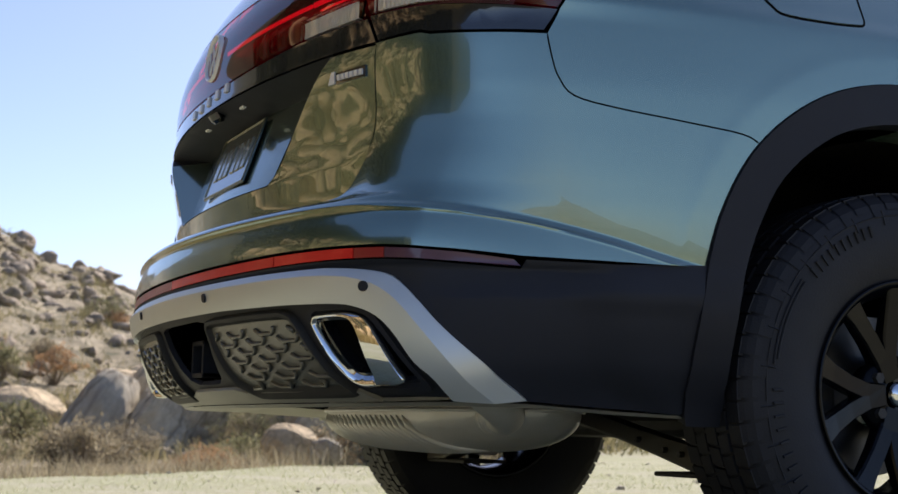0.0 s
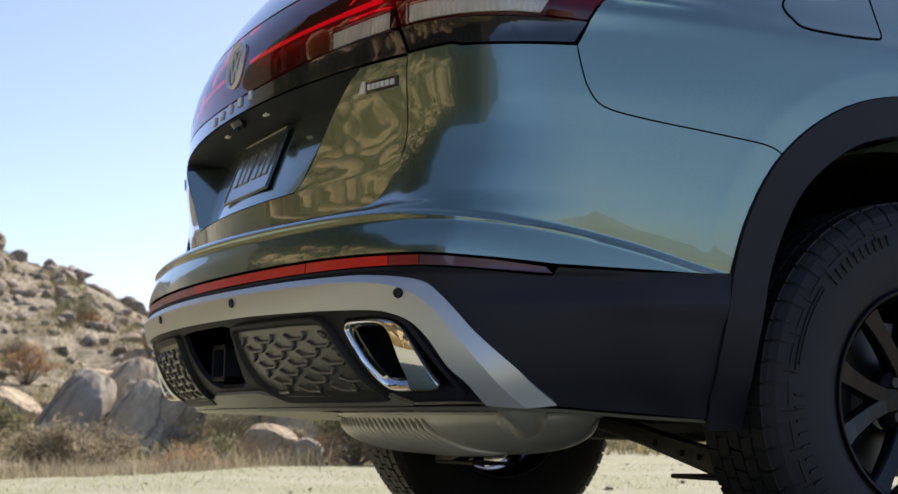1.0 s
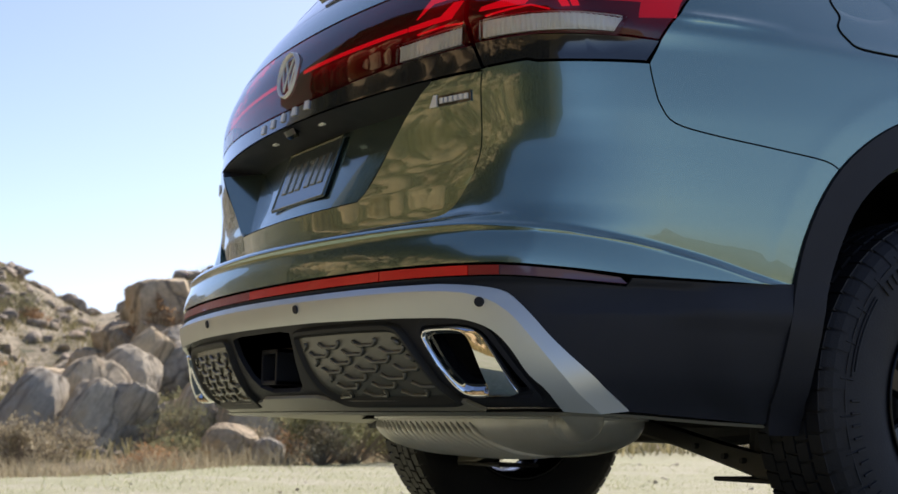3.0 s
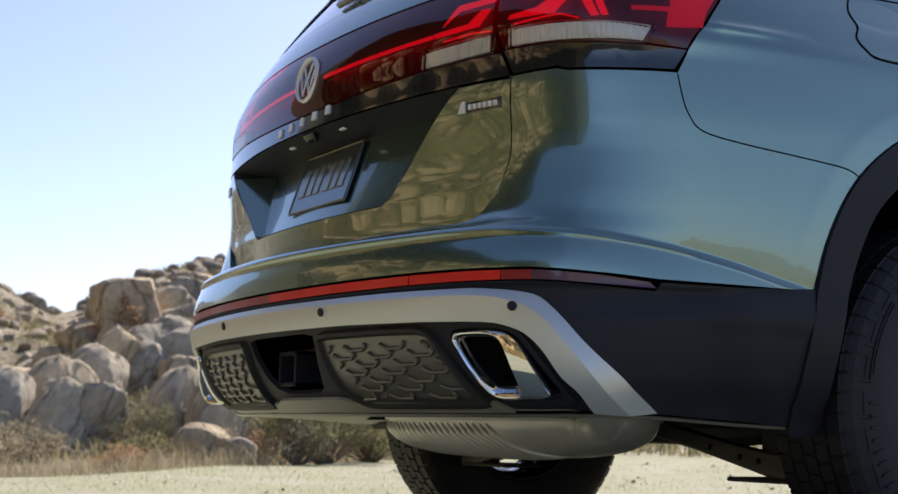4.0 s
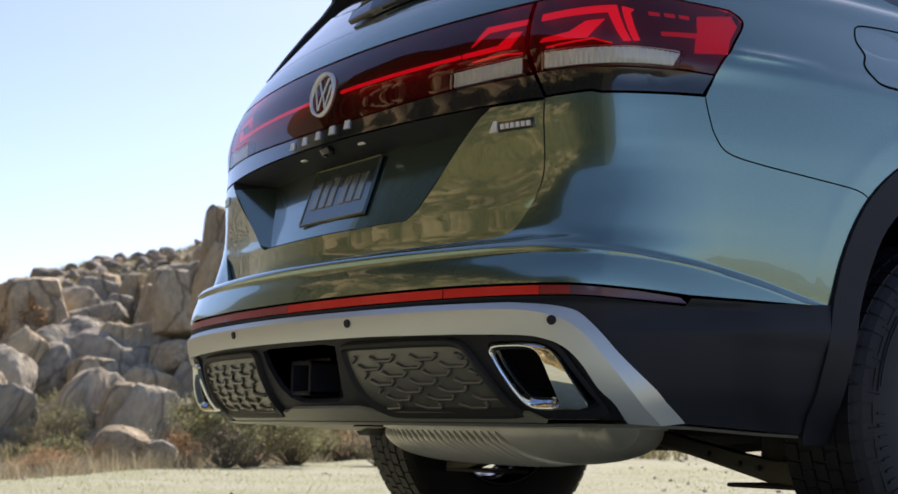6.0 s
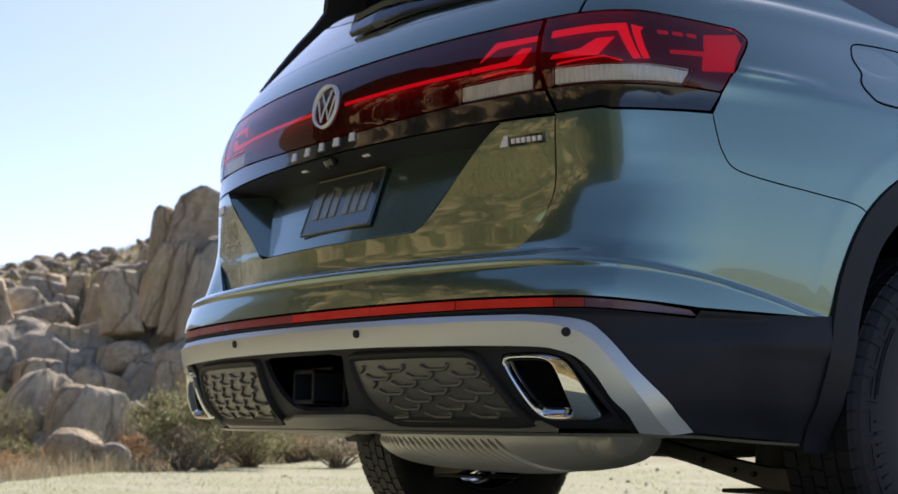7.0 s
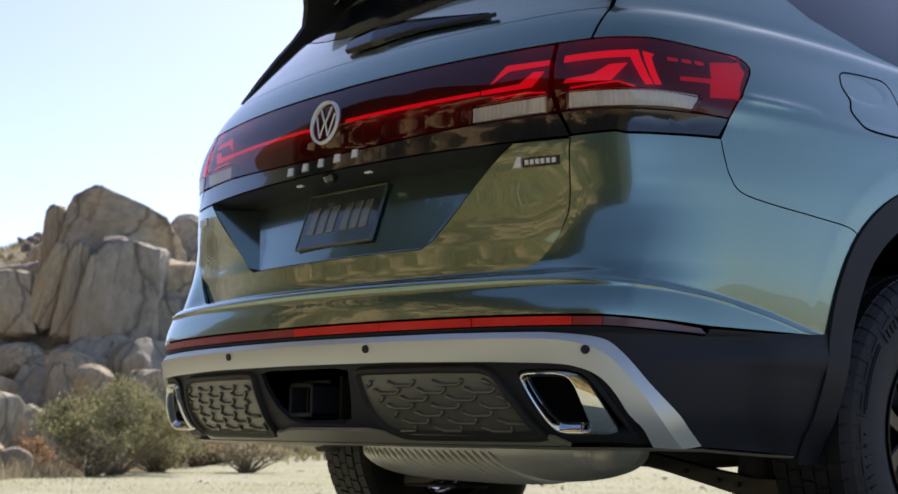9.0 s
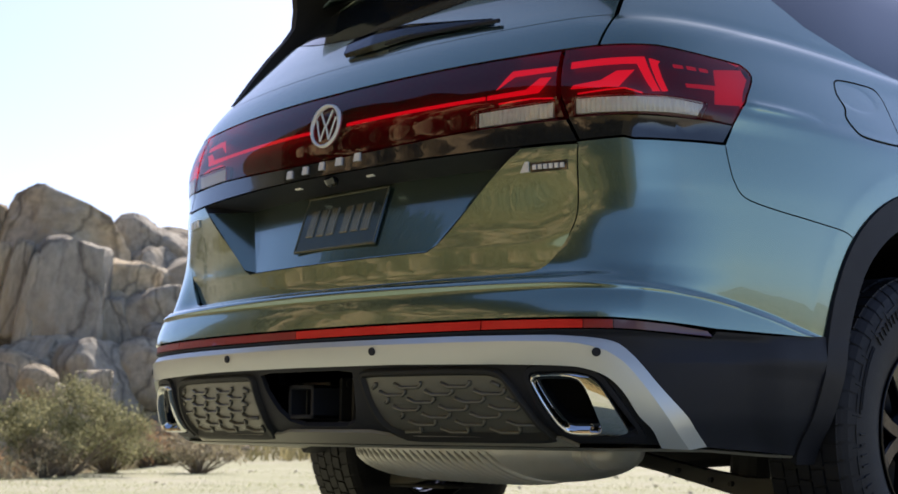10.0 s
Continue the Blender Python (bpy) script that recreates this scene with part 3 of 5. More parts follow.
for q in ([ux(.470, 1.032), ux(.660, 1.034), ux(.660, 1.073), ux(.470, 1.070)],):
    for r in (q, flip(q)):
        panel("clear_lens", [r], M_CLEARLENS, lamp_mid, rim=.006, step=.05, label="clear lamp lens")
for q in ([ux(.475, 1.036), ux(.655, 1.038), ux(.655, 1.070), ux(.475, 1.066)],):
    for r in (q, flip(q)):
        panel("reversing_light", [r], M_WHITEREF, lamp_mid, off=ribbed, rim=.01, step=.002, step_z=.02, label="clear ribbed reversing light")


def bars(name, polys, parent, material=M_REDBAR, off=-.010):
    for q in polys:
        panel(name, [q], material, parent, off=off, rim=.003, step=.03)


def line(pts, w):
    """A band of width w along points in (u, z)."""
    P = np.array(pts, float)
    t = np.gradient(P, axis=0)
    t /= np.linalg.norm(t, axis=1, keepdims=True)
    n = np.stack([-t[:, 1], t[:, 0]], 1) * w / 2
    return [tuple(p) for p in P + n][::-1] + [tuple(p) for p in P - n]


guide = [line([ux(.066, 1.0995), ux(.3, 1.101), ux(.484, 1.102)], .008),
         [ux(.510, 1.119), ux(.550, 1.146), ux(.647, 1.146), ux(.647, 1.157), ux(.541, 1.160)],
         [ux(.490, 1.097), ux(.489, 1.107), ux(.585, 1.109), ux(.615, 1.133), ux(.640, 1.131), ux(.616, 1.098)],
         line([ux(.52, 1.084), ux(.60, 1.086), ux(.650, 1.081)], .003)]
bars("light_guide", guide + [flip(q) for q in guide], lamp_mid)
for s in (1, -1):
    f = (lambda q: q) if s > 0 else flip
    lamp = panel("tail_lamp", [f(corner_lens)], M_HOUSING, car, off=-.024, rim=0, step=.03, gap=.001, label="dark red lamp housing")
    cut = [ux(.692, 1.034), ux(.702, 1.034), ux(.702, 1.074), ux(.8, 1.074), ux(.867, 1.069), uy(.335, 1.064), uy(.352, 1.061), uy(.337, 1.0275)] + corner_lens[4:]
    panel("lens", [f(cut)], M_REDLENS, lamp, rim=.026, step=.015, gap=.001, label="glossy red lamp lens")
    clear = [ux(.703, 1.035), ux(.8, 1.034), ux(.867, 1.030), uy(.336, 1.0275), uy(.351, 1.060), uy(.334, 1.063), ux(.867, 1.068), ux(.8, 1.073), ux(.703, 1.073)]
    panel("clear_lens", [f(clear)], M_CLEARLENS, lamp, rim=.006, step=.02, label="clear lamp lens")
    panel("clear_reflector", [f([ux(.706, 1.040), ux(.867, 1.036), uy(.330, 1.033), uy(.345, 1.060), ux(.86, 1.068), ux(.706, 1.072)])], M_WHITEREF, lamp, off=ribbed, rim=.01, step=.002, step_z=.02, label="clear ribbed reflector")
    bars("light_guide", [f(q) for q in ([ux(.682, 1.147), ux(.680, 1.162), ux(.816, 1.166), ux(.854, 1.084), ux(.845, 1.083), ux(.810, 1.150)],
                                        [ux(.823, 1.163), ux(.839, 1.156), ux(.838, 1.149), ux(.864, 1.085), ux(.857, 1.084)],
                                        [ux(.690, 1.097), ux(.695, 1.105), ux(.752, 1.111), ux(.780, 1.131), ux(.810, 1.133), ux(.789, 1.094)],
                                        line([ux(.706, 1.084), ux(.80, 1.090), ux(.83, 1.078)], .003))], lamp)
    bars("side_reflector", [f([uy(.405, 1.150), uy(.488, 1.163), uy(.494, 1.140), uy(.446, 1.072), uy(.376, 1.066), uy(.386, 1.100), uy(.316, 1.098), uy(.316, 1.106), uy(.392, 1.110)])], lamp, M_REDSOFT, -.008)
    bars("dash_reflector", [f([uy(y, 1.151 - (y - .3) * .03), uy(y + .02, 1.150 - (y - .3) * .03), uy(y + .02, 1.143 - (y - .3) * .03), uy(y, 1.144 - (y - .3) * .03)]) for y in (.305, .335, .365)], lamp, M_REDSOFT, -.008)

# upper tailgate, rear glass, wiper
half = [(0.0, LT + .001), ux(.4, LT + .004), ux(.728, LT + .005), ux(.724, 1.272), ux(.4, 1.269), (0.0, 1.268)]
panel("upper_tailgate", [mirrored(half)], M_PAINT, car, step=.02, gap=.0006)
half = [(0.0, 1.2685), ux(.4, 1.2695), ux(.722, 1.2725), ux(.70, 1.33), ux(.655, 1.43)] + curve([ux(.60, 1.46), ux(.48, 1.445), ux(.30, 1.40), ux(.12, 1.372), (0.0, 1.368)], 5)
panel("glass_surround", [mirrored(half)], M_PAINT, car, step=.02, gap=.0006)
half = [(0.0, 1.371), ux(.12, 1.375), ux(.30, 1.403), ux(.48, 1.448), ux(.60, 1.463), ux(.56, 1.62), (0.0, 1.64)]
panel("rear_window", [mirrored(half)], M_GLASS, car, off=-.002, step=.03, gap=.002, label="dark tinted rear glass")

# quarter panels: from the lamps round the wheel arch
window_low = [uy(1.75, 1.262), uy(1.4, 1.266), uy(1.183, 1.273), uy(1.009, 1.292), uy(.92, 1.312), uy(.825, 1.338), uy(.747, 1.391), uy(.72, 1.45)]
fuel = curve([uy(.835, 1.191), uy(.863, 1.203), uy(.962, 1.210), uy(1.03, 1.206), uy(1.045, 1.16), uy(1.04, 1.075), uy(1.0, 1.058), uy(.861, 1.057), uy(.828, 1.075), uy(.815, 1.10), uy(.830, 1.128), uy(.822, 1.16), uy(.835, 1.191)], 4)
half = bump_seam + arch("out", 51, 192, 44)[1:] + [uy(1.86, .33), uy(1.86, .8), uy(1.86, 1.262)] + window_low + [uy(.70, 1.56), ux(.60, 1.60), ux(.652, 1.45), ux(.661, 1.43), ux(.706, 1.33), ux(.7275, 1.275), ux(.7325, LT + .006)] \
    + [ux(.7345, LT + .004), ux(.823, LT + .003), uy(.33, 1.184), uy(.392, 1.177)] + curve([uy(.482, 1.171), uy(.503, 1.156), uy(.500, 1.135), uy(.463, 1.09), uy(.431, 1.053)], 4) + [uy(.412, 1.022)]
for s in (1, -1):
    f = (lambda q: q) if s > 0 else flip
    panel("quarter_panel", [f(half)], M_PAINT, car, step=.02, step_z=.008, gap=.0015)
    panel("side_window", [f([uy(1.86, 1.266), *window_low, uy(.80, 1.56), uy(1.86, 1.62)])], M_GLASS, car, off=-.004, step=.05, gap=.002, label="dark tinted side glass")
    panel("arch_cladding", [f(arch("out", -12, 192, 60) + arch("in", 192, -12, 60))], M_CLADDING, car, off=.006, rim=.05, step=.025, gap=.001, label="matt black wheel arch cladding")
panel("fuel_flap_gap", [line(fuel, .0045)], M_VOID, car, off=.0006, rim=0, step=.03)


def scoop(u, z):
    """The finger hollow at the flap's upper rim."""
    q = skin(u, z)
    return .0012 - .010 * np.exp(-(((q[..., 1] - .90) / .06) ** 2 + ((z - 1.165) / .022) ** 2))


panel("fuel_flap", [fuel[:-1]], M_PAINT, car, off=scoop, rim=.002, step=.01, gap=.003)

# red reflector strip
half = [(0.0, .586), ux(.3, .586), ux(.56, .585), ux(.822, .583), uy(.25, .578), uy(.352, .574), uy(.34, .586), uy(.25, .595), ux(.822, .602), ux(.56, .605), ux(.3, .606), (0.0, .606)]
strip_red = panel("reflector_strip", [mirrored(half)], M_GLOSSBLACK, car, off=-.006, rim=.01, step=.03, gap=.001, label="red reflector strip")


def strip_piece(x0, x1, material, label):
    """A length of the strip's lens between two x."""
    def z_of(x, k):
        return float(np.interp(x, (0, .3, .56, .822), ((.586, .586, .585, .583), (.606, .606, .605, .602))[k]))
    xs = np.linspace(x0, x1, 8)
    q = [ux(v, z_of(v, 0) + .001) for v in xs] + [ux(v, z_of(v, 1) - .001) for v in xs[::-1]]
    # the left twin takes the darker copy, its dimmer reflection painted in
    for r, material in ((q, material), (flip(q), M_REDDIM)):
        panel("strip_lens", [r], material, strip_red, off=-.002, rim=.006, step=.03, label=label)


strip_piece(.3005, .5565, M_REDREF, "red reflector lens")
strip_piece(.5595, .775, M_REDREF, "red reflector lens")
strip_piece(.0005, .2995, M_REDREF, "red reflector lens")
strip_piece(.7765, .822, M_REDDIM, "dimly reflecting red lens")
q = [ux(.823, .584), uy(.25, .579), uy(.350, .575), uy(.338, .585), uy(.25, .594), ux(.823, .601)]
for r in (q, flip(q)):
    panel("strip_lens", [r], M_SMOKE, strip_red, off=-.002, rim=.006, step=.02, label="smoky violet reflector end")


# outlines of the exhaust tips
tip_out = curve([ux(.656, .484), ux(.664, .494), ux(.69, .497), ux(.755, .496), ux(.790, .482), ux(.812, .445), ux(.828, .402), ux(.829, .378), ux(.81, .370)], 5) + curve([ux(.74, .370), ux(.70, .371), ux(.684, .383), ux(.672, .42), ux(.656, .484)], 5)[:-1]
tip_in = curve([ux(.663, .480), ux(.672, .488), ux(.70, .490), ux(.745, .488), ux(.766, .476), ux(.782, .440), ux(.791, .398), ux(.787, .383), ux(.772, .378)], 5) + curve([ux(.74, .377), ux(.708, .378), ux(.694, .388), ux(.682, .42), ux(.663, .480)], 5)[:-1]

# black lower fascia with the opening for the tow hitch
lip_line = [(0.0, .346), ux(.3, .346), ux(.5, .346), ux(.65, .346), ux(.793, .347), uy(.27, .347), uy(.39, .346), uy(.56, .337), uy(.685, .333)]
mouth_loop = shrink(tip_out[::-1], .002)[::-1]
_b = min(range(len(mouth_loop)), key=lambda n: abs(mouth_loop[n][0] - ux(.745, .371)[0]) + 5 * abs(mouth_loop[n][1] - .371))
slit = mouth_loop[_b][0]
half = lip_line[:4] + [(slit - .0003, .346)] + [(slit - .0003, mouth_loop[_b][1])] + mouth_loop[_b + 1:] + mouth_loop[:_b] + [(slit + .0003, mouth_loop[_b][1]), (slit + .0003, .346)] + lip_line[4:] + arch("out", -6, 25.5, 14) + [uy(.52, .583), uy(.36, .585), uy(.352, .572), uy(.25, .576), ux(.822, .581), ux(.56, .583), (0.0, .584),
        (0.0, .508), ux(.13, .508), ux(.172, .503), ux(.166, .47), ux(.145, .42), ux(.122, .392), ux(.08, .380), (0.0, .379)]
def fascia_off(u, z):
    fold = np.where(z > .538, 1 - (z - .538) / .050, smoothstep((z - .490) / .048))
    return -.011 * (1 - smoothstep((np.abs(u) - 1.16) / .12)) * smoothstep((.583 - z) / .012) + .007 * np.clip(fold, 0, 1) * smoothstep((np.abs(u) - 1.08) / .2)


panel("lower_fascia", [half, flip(half)], M_BLACK, car, off=fascia_off, step=.02, step_z=.012, label="black textured plastic lower bumper")

# lower lip of the valance, its pale colour standing in for ground bounce
lip_top = [ux(x, z) for x, z in ((0, .373), (.15, .373), (.20, .366), (.45, .365), (.58, .364), (.66, .362))]
q = lip_line[:3] + [ux(.65, .346), ux(.68, .346)] + lip_top[::-1]
panel("valance_lip", [mirrored(q)], M_LIP, car, off=-.002, rim=.008, step=.03)

# silver trim
SIL_OUT = curve([ux(.72, .571), ux(.787, .565), ux(.825, .555), ux(.843, .535), ux(.857, .511), ux(.870, .480), ux(.880, .452), uy(.299, .407), uy(.345, .375), uy(.388, .350)], 6)
SIL_IN = curve([uy(.262, .354), uy(.225, .385), ux(.843, .412), ux(.831, .455), ux(.811, .486), ux(.781, .503), ux(.736, .511), ux(.6, .517)], 6)
CRE = curve([ux(.3, .563), ux(.6, .561), ux(.74, .557), ux(.795, .546), ux(.829, .521), ux(.852, .480), ux(.867, .433), uy(.276, .383), uy(.330, .3505)], 8)


def even(pts, n=90):
    """n points evenly along an open line, mirrored to the other side."""
    P = np.array(pts)
    s = np.concatenate([[0], np.cumsum(np.linalg.norm(np.diff(P, axis=0), axis=1))])
    t = np.linspace(0, s[-1], n)
    Q = np.stack([np.interp(t, s, P[:, 0]), np.interp(t, s, P[:, 1])], 1)
    return np.concatenate([Q[:0:-1] * (-1, 1), Q])


def strips(name, lines, material, parent, label=""):
    """A moulding lofted across lines on the skin, each (points, metres proud); it stays crisp at lines given twice."""
    bm = bmesh.new()
    prev = None
    for P, off in lines:
        if P is None:
            prev = None
            continue
        S = skin(P[:, 0], P[:, 1]) + np.broadcast_to(np.asarray(off, float), (len(P),))[:, None] * skin_normal(P[:, 0], P[:, 1])
        row = [bm.verts.new(p) for p in S]
        if prev:
            for k in range(len(row) - 1):
                bm.faces.new((prev[k], row[k], row[k + 1], prev[k + 1]))
        prev = row
    return part(name, bm, material, parent, label, True)


L_OUT, L_CRE, L_IN = even([(0.0, .575), ux(.5, .574)] + SIL_OUT), even([(0.0, .5635)] + CRE), even([(0.0, .523), ux(.341, .522)] + SIL_IN[::-1])
fall = np.maximum(.010 - .32 * np.linalg.norm(L_OUT - L_CRE, axis=1), -.003)
L_MID = (L_CRE + L_IN) / 2
trim = strips("silver_trim", [(L_CRE, .010), (L_MID, .010), (L_IN, .009), (None, 0), (L_IN, .009), (L_IN * .97 + L_OUT * .03, .004), (L_IN, -.016)], M_SILVER, car, "satin silver bumper trim")
strips("trim_bevel", [(L_OUT, -.012), (L_OUT, fall), (None, 0), (L_OUT, fall), (L_CRE, .010)], M_SILVER, trim)
for x, z in ((-.795, .536), (-.27, .5505), (.27, .5505), (.795, .536)):
    n = Vector(skin_normal(np.array([ux(x, z)[0]]), np.array([z]))[0])
    c = sp(ux(x, z), .0105)
    bm = bmesh.new()
    bmesh.ops.create_cone(bm, cap_ends=True, segments=24, radius1=.0095, radius2=.0085, depth=.006, matrix=Matrix.Translation(c) @ n.to_track_quat("Z", "Y").to_matrix().to_4x4())
    part("parking_sensor", bm, M_BLACK, trim, "black round parking sensor")

# grille panels
gr = curve([ux(.196, .494), ux(.208, .507), ux(.24, .510)], 4) + [ux(.45, .510)] + curve([ux(.555, .508), ux(.59, .498), ux(.612, .470)], 4) + [ux(.635, .42), ux(.650, .366)] + curve([ux(.646, .357), ux(.62, .353), ux(.58, .352)], 3) + [ux(.29, .352)] + curve([ux(.25, .354), ux(.224, .368), ux(.208, .395), ux(.200, .43)], 4)
gr = gr[::-1]
for s in (1, -1):
    f = (lambda q: q) if s > 0 else flip
    frame_ring = rings_part("diffuser_panel", [(f(gr), -.014), (f(shrink(gr, .001)), -.002), (f(shrink(gr, .004)), .002), (f(shrink(gr, .011)), .001), (f(shrink(gr, .016)), -.007), (f(shrink(gr, .018)), -.008)], M_MATT, car, "black textured diffuser panel", 140)
    panel("panel_face", [f(shrink(gr, .0178))], M_DIFFUSER, frame_ring, off=-.008, rim=0, step=.02)
    for row in range(7):
        z = .4715 - row * .0162
        first = .342 + .0255 * (row // 2) - (.132 - .082) * (row % 2)
        for col in range(-1, 4):
            x = first + .132 * col
            x0, x1 = .220 + (.49 - z) * .22, .590 + (.49 - z) * .40
            pts = [(x - .044, z + .0065), (x - .026, z - .003), (x + .020, z - .003), (x + .030, z + .002), (x + .034, z + .009)]
            if s < 0:
                pts = [(-q + 2 * x, w) for q, w in pts][::-1]
            pts = [ux(q, w) for q, w in pts if x0 < q < x1]
            if len(pts) > 1:
                bm = bmesh.new()
                tube(bm, [sp(q, -.0058) for q in f(pts)], .0044, 6)
                part("rib", bm, M_DIFFUSER, frame_ring, smooth=True)

# exhaust tips: chrome frames with a dark mouth
for s in (1, -1):
    f = (lambda q: q) if s > 0 else flip
    to, ti = f(tip_out[::-1]), f(tip_in[::-1])
    rings_part("exhaust_surround", [(f(shrink(tip_out[::-1], -.016)), -.012), (f(shrink(tip_out[::-1], -.013)), -.002), (f(shrink(tip_out[::-1], -.003)), -.003), (to, -.02)], M_BLACK, car, "black exhaust surround")
    tip = rings_part("exhaust_tip", [(to, -.014), (shrink(to, .001), -.002), (shrink(to, .003), .001), (shrink(ti, -.0025), .004), (ti, .004), (shrink(ti, .002), .001), (shrink(ti, .003), -.006), (shrink(ti, .004), -.012)], M_CHROME, car, "polished chrome exhaust tip", 160)
    mouth = rings_part("mouth", [(shrink(ti, .004), -.012), (shrink(ti, .009), -.013), (shrink(ti, .014), -.14)], M_GLOSSBLACK, tip, "black exhaust mouth", close=True)
    for ob in (tip, mouth):     # the outer flank of the tip stands more upright than the skin
        for v in ob.data.vertices:
            v.co.y -= .2 * (.49 - v.co.z) * min(max((abs(v.co.x) - .745) / .04, 0), 1)

# number plate, badge, marks
plate_m = Matrix.Translation((0, .1148, .879)) @ Matrix.Rotation(radians(-18.8), 4, "X")
bm = bmesh.new()
box(bm, -.1525, .1525, -.003, .002, -.076, .076, .003)
bmesh.ops.transform(bm, matrix=plate_m, verts=bm.verts[:])
plate = part("number_plate", bm, M_PLATE, car, "dark green embossed number plate")
bm = bmesh.new()
for x0, x1, z0, z1 in ((-.149, .149, .0705, .0725), (-.149, .149, -.0725, -.0705), (-.149, -.147, -.0725, .0725), (.147, .149, -.0725, .0725)):
    box(bm, x0, x1, -.0055, -.003, z0, z1)
bmesh.ops.transform(bm, matrix=plate_m, verts=bm.verts[:])
part("plate_rim", bm, M_PLATEMARK, plate)
for x in (-.105, -.065, -.028, .025, .063, .101):
    bm = bmesh.new()
    box(bm, x - .0135, x + .0135, -.0058, -.002, -.036, .036, .0018)
    bmesh.ops.transform(bm, matrix=plate_m, verts=bm.verts[:])
    part("plate_mark", bm, M_PLATEMARK, plate)

bm = bmesh.new()
lathe(bm, [(.0465, .004), (.048, -.005), (.0525, -.006), (.0545, .004)], Matrix.Translation((0, .060, 1.103)) @ Matrix.Rotation(radians(-6), 4, "X") @ Matrix.Rotation(radians(90), 4, "Z"), 48)
badge = part("round_badge", bm, M_LETTER, car, "round chrome badge", True)
bm = bmesh.new()
for x0, z0, x1, z1 in ((-.022, .036, 0, -.004), (.022, .036, 0, -.004), (-.036, .018, -.016, -.036), (.036, .018, .016, -.036), (-.016, -.036, 0, .004), (.016, -.036, 0, .004)):
    tube(bm, [(x0, .060 + z0 * .1, 1.103 + z0), (x1, .060 + z1 * .1, 1.103 + z1)], .0027, 8)
part("badge_bars", bm, M_LETTER, badge)
for k in range(5):
    x, z = -.128 + .0635 * k, 1.000 + .0028 * k - .002
    w = (.0115, .0105, .0095, .012, .0105)[k]
    panel("badge_letter_bar", [[ux(x - w, z - .0095), ux(x + w, z - .0095), ux(x + w * .8, z + .0095), ux(x - w * .8, z + .0095)]], M_LETTER, strip, off=.004, rim=.004, step=.1)
panel("side_badge", [[ux(.612, .920), ux(.692, .921), ux(.692, .942), ux(.612, .941)]], M_GLOSSBLACK, tailgate, off=.003, rim=.003, step=.1, label="black badge with silver bars")
for k in range(6):
    x = .618 + k * .012
    panel("badge_bar", [[ux(x, .926), ux(x + .008, .926), ux(x + .008, .936), ux(x, .936)]], M_LETTER, tailgate, off=.006, rim=.004, step=.1)
for k in range(3):
    x = -.690 + k * .026
    panel("badge_bar", [[ux(x, .926), ux(x + .018, .926), ux(x + .018, .946), ux(x, .946)]], M_LETTER, tailgate, off=.004, rim=.003, step=.1)
panel("badge_bar", [[ux(.588, .922), ux(.608, .922), ux(.608, .944), ux(.600, .944)]], M_LETTER, tailgate, off=.004, rim=.003, step=.1)


# near-black shell added inside: shade colour behind the gaps, and no daylight through them
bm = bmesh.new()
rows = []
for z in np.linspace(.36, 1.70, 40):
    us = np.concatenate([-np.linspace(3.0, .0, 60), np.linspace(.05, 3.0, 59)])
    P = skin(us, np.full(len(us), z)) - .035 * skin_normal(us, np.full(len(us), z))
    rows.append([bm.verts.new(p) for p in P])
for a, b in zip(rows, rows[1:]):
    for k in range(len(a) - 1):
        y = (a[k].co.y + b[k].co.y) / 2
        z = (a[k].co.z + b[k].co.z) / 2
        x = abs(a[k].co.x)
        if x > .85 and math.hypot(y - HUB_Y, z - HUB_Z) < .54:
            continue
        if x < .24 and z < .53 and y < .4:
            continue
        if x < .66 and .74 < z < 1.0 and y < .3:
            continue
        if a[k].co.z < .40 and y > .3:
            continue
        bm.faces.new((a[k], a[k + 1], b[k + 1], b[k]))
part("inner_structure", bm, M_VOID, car)


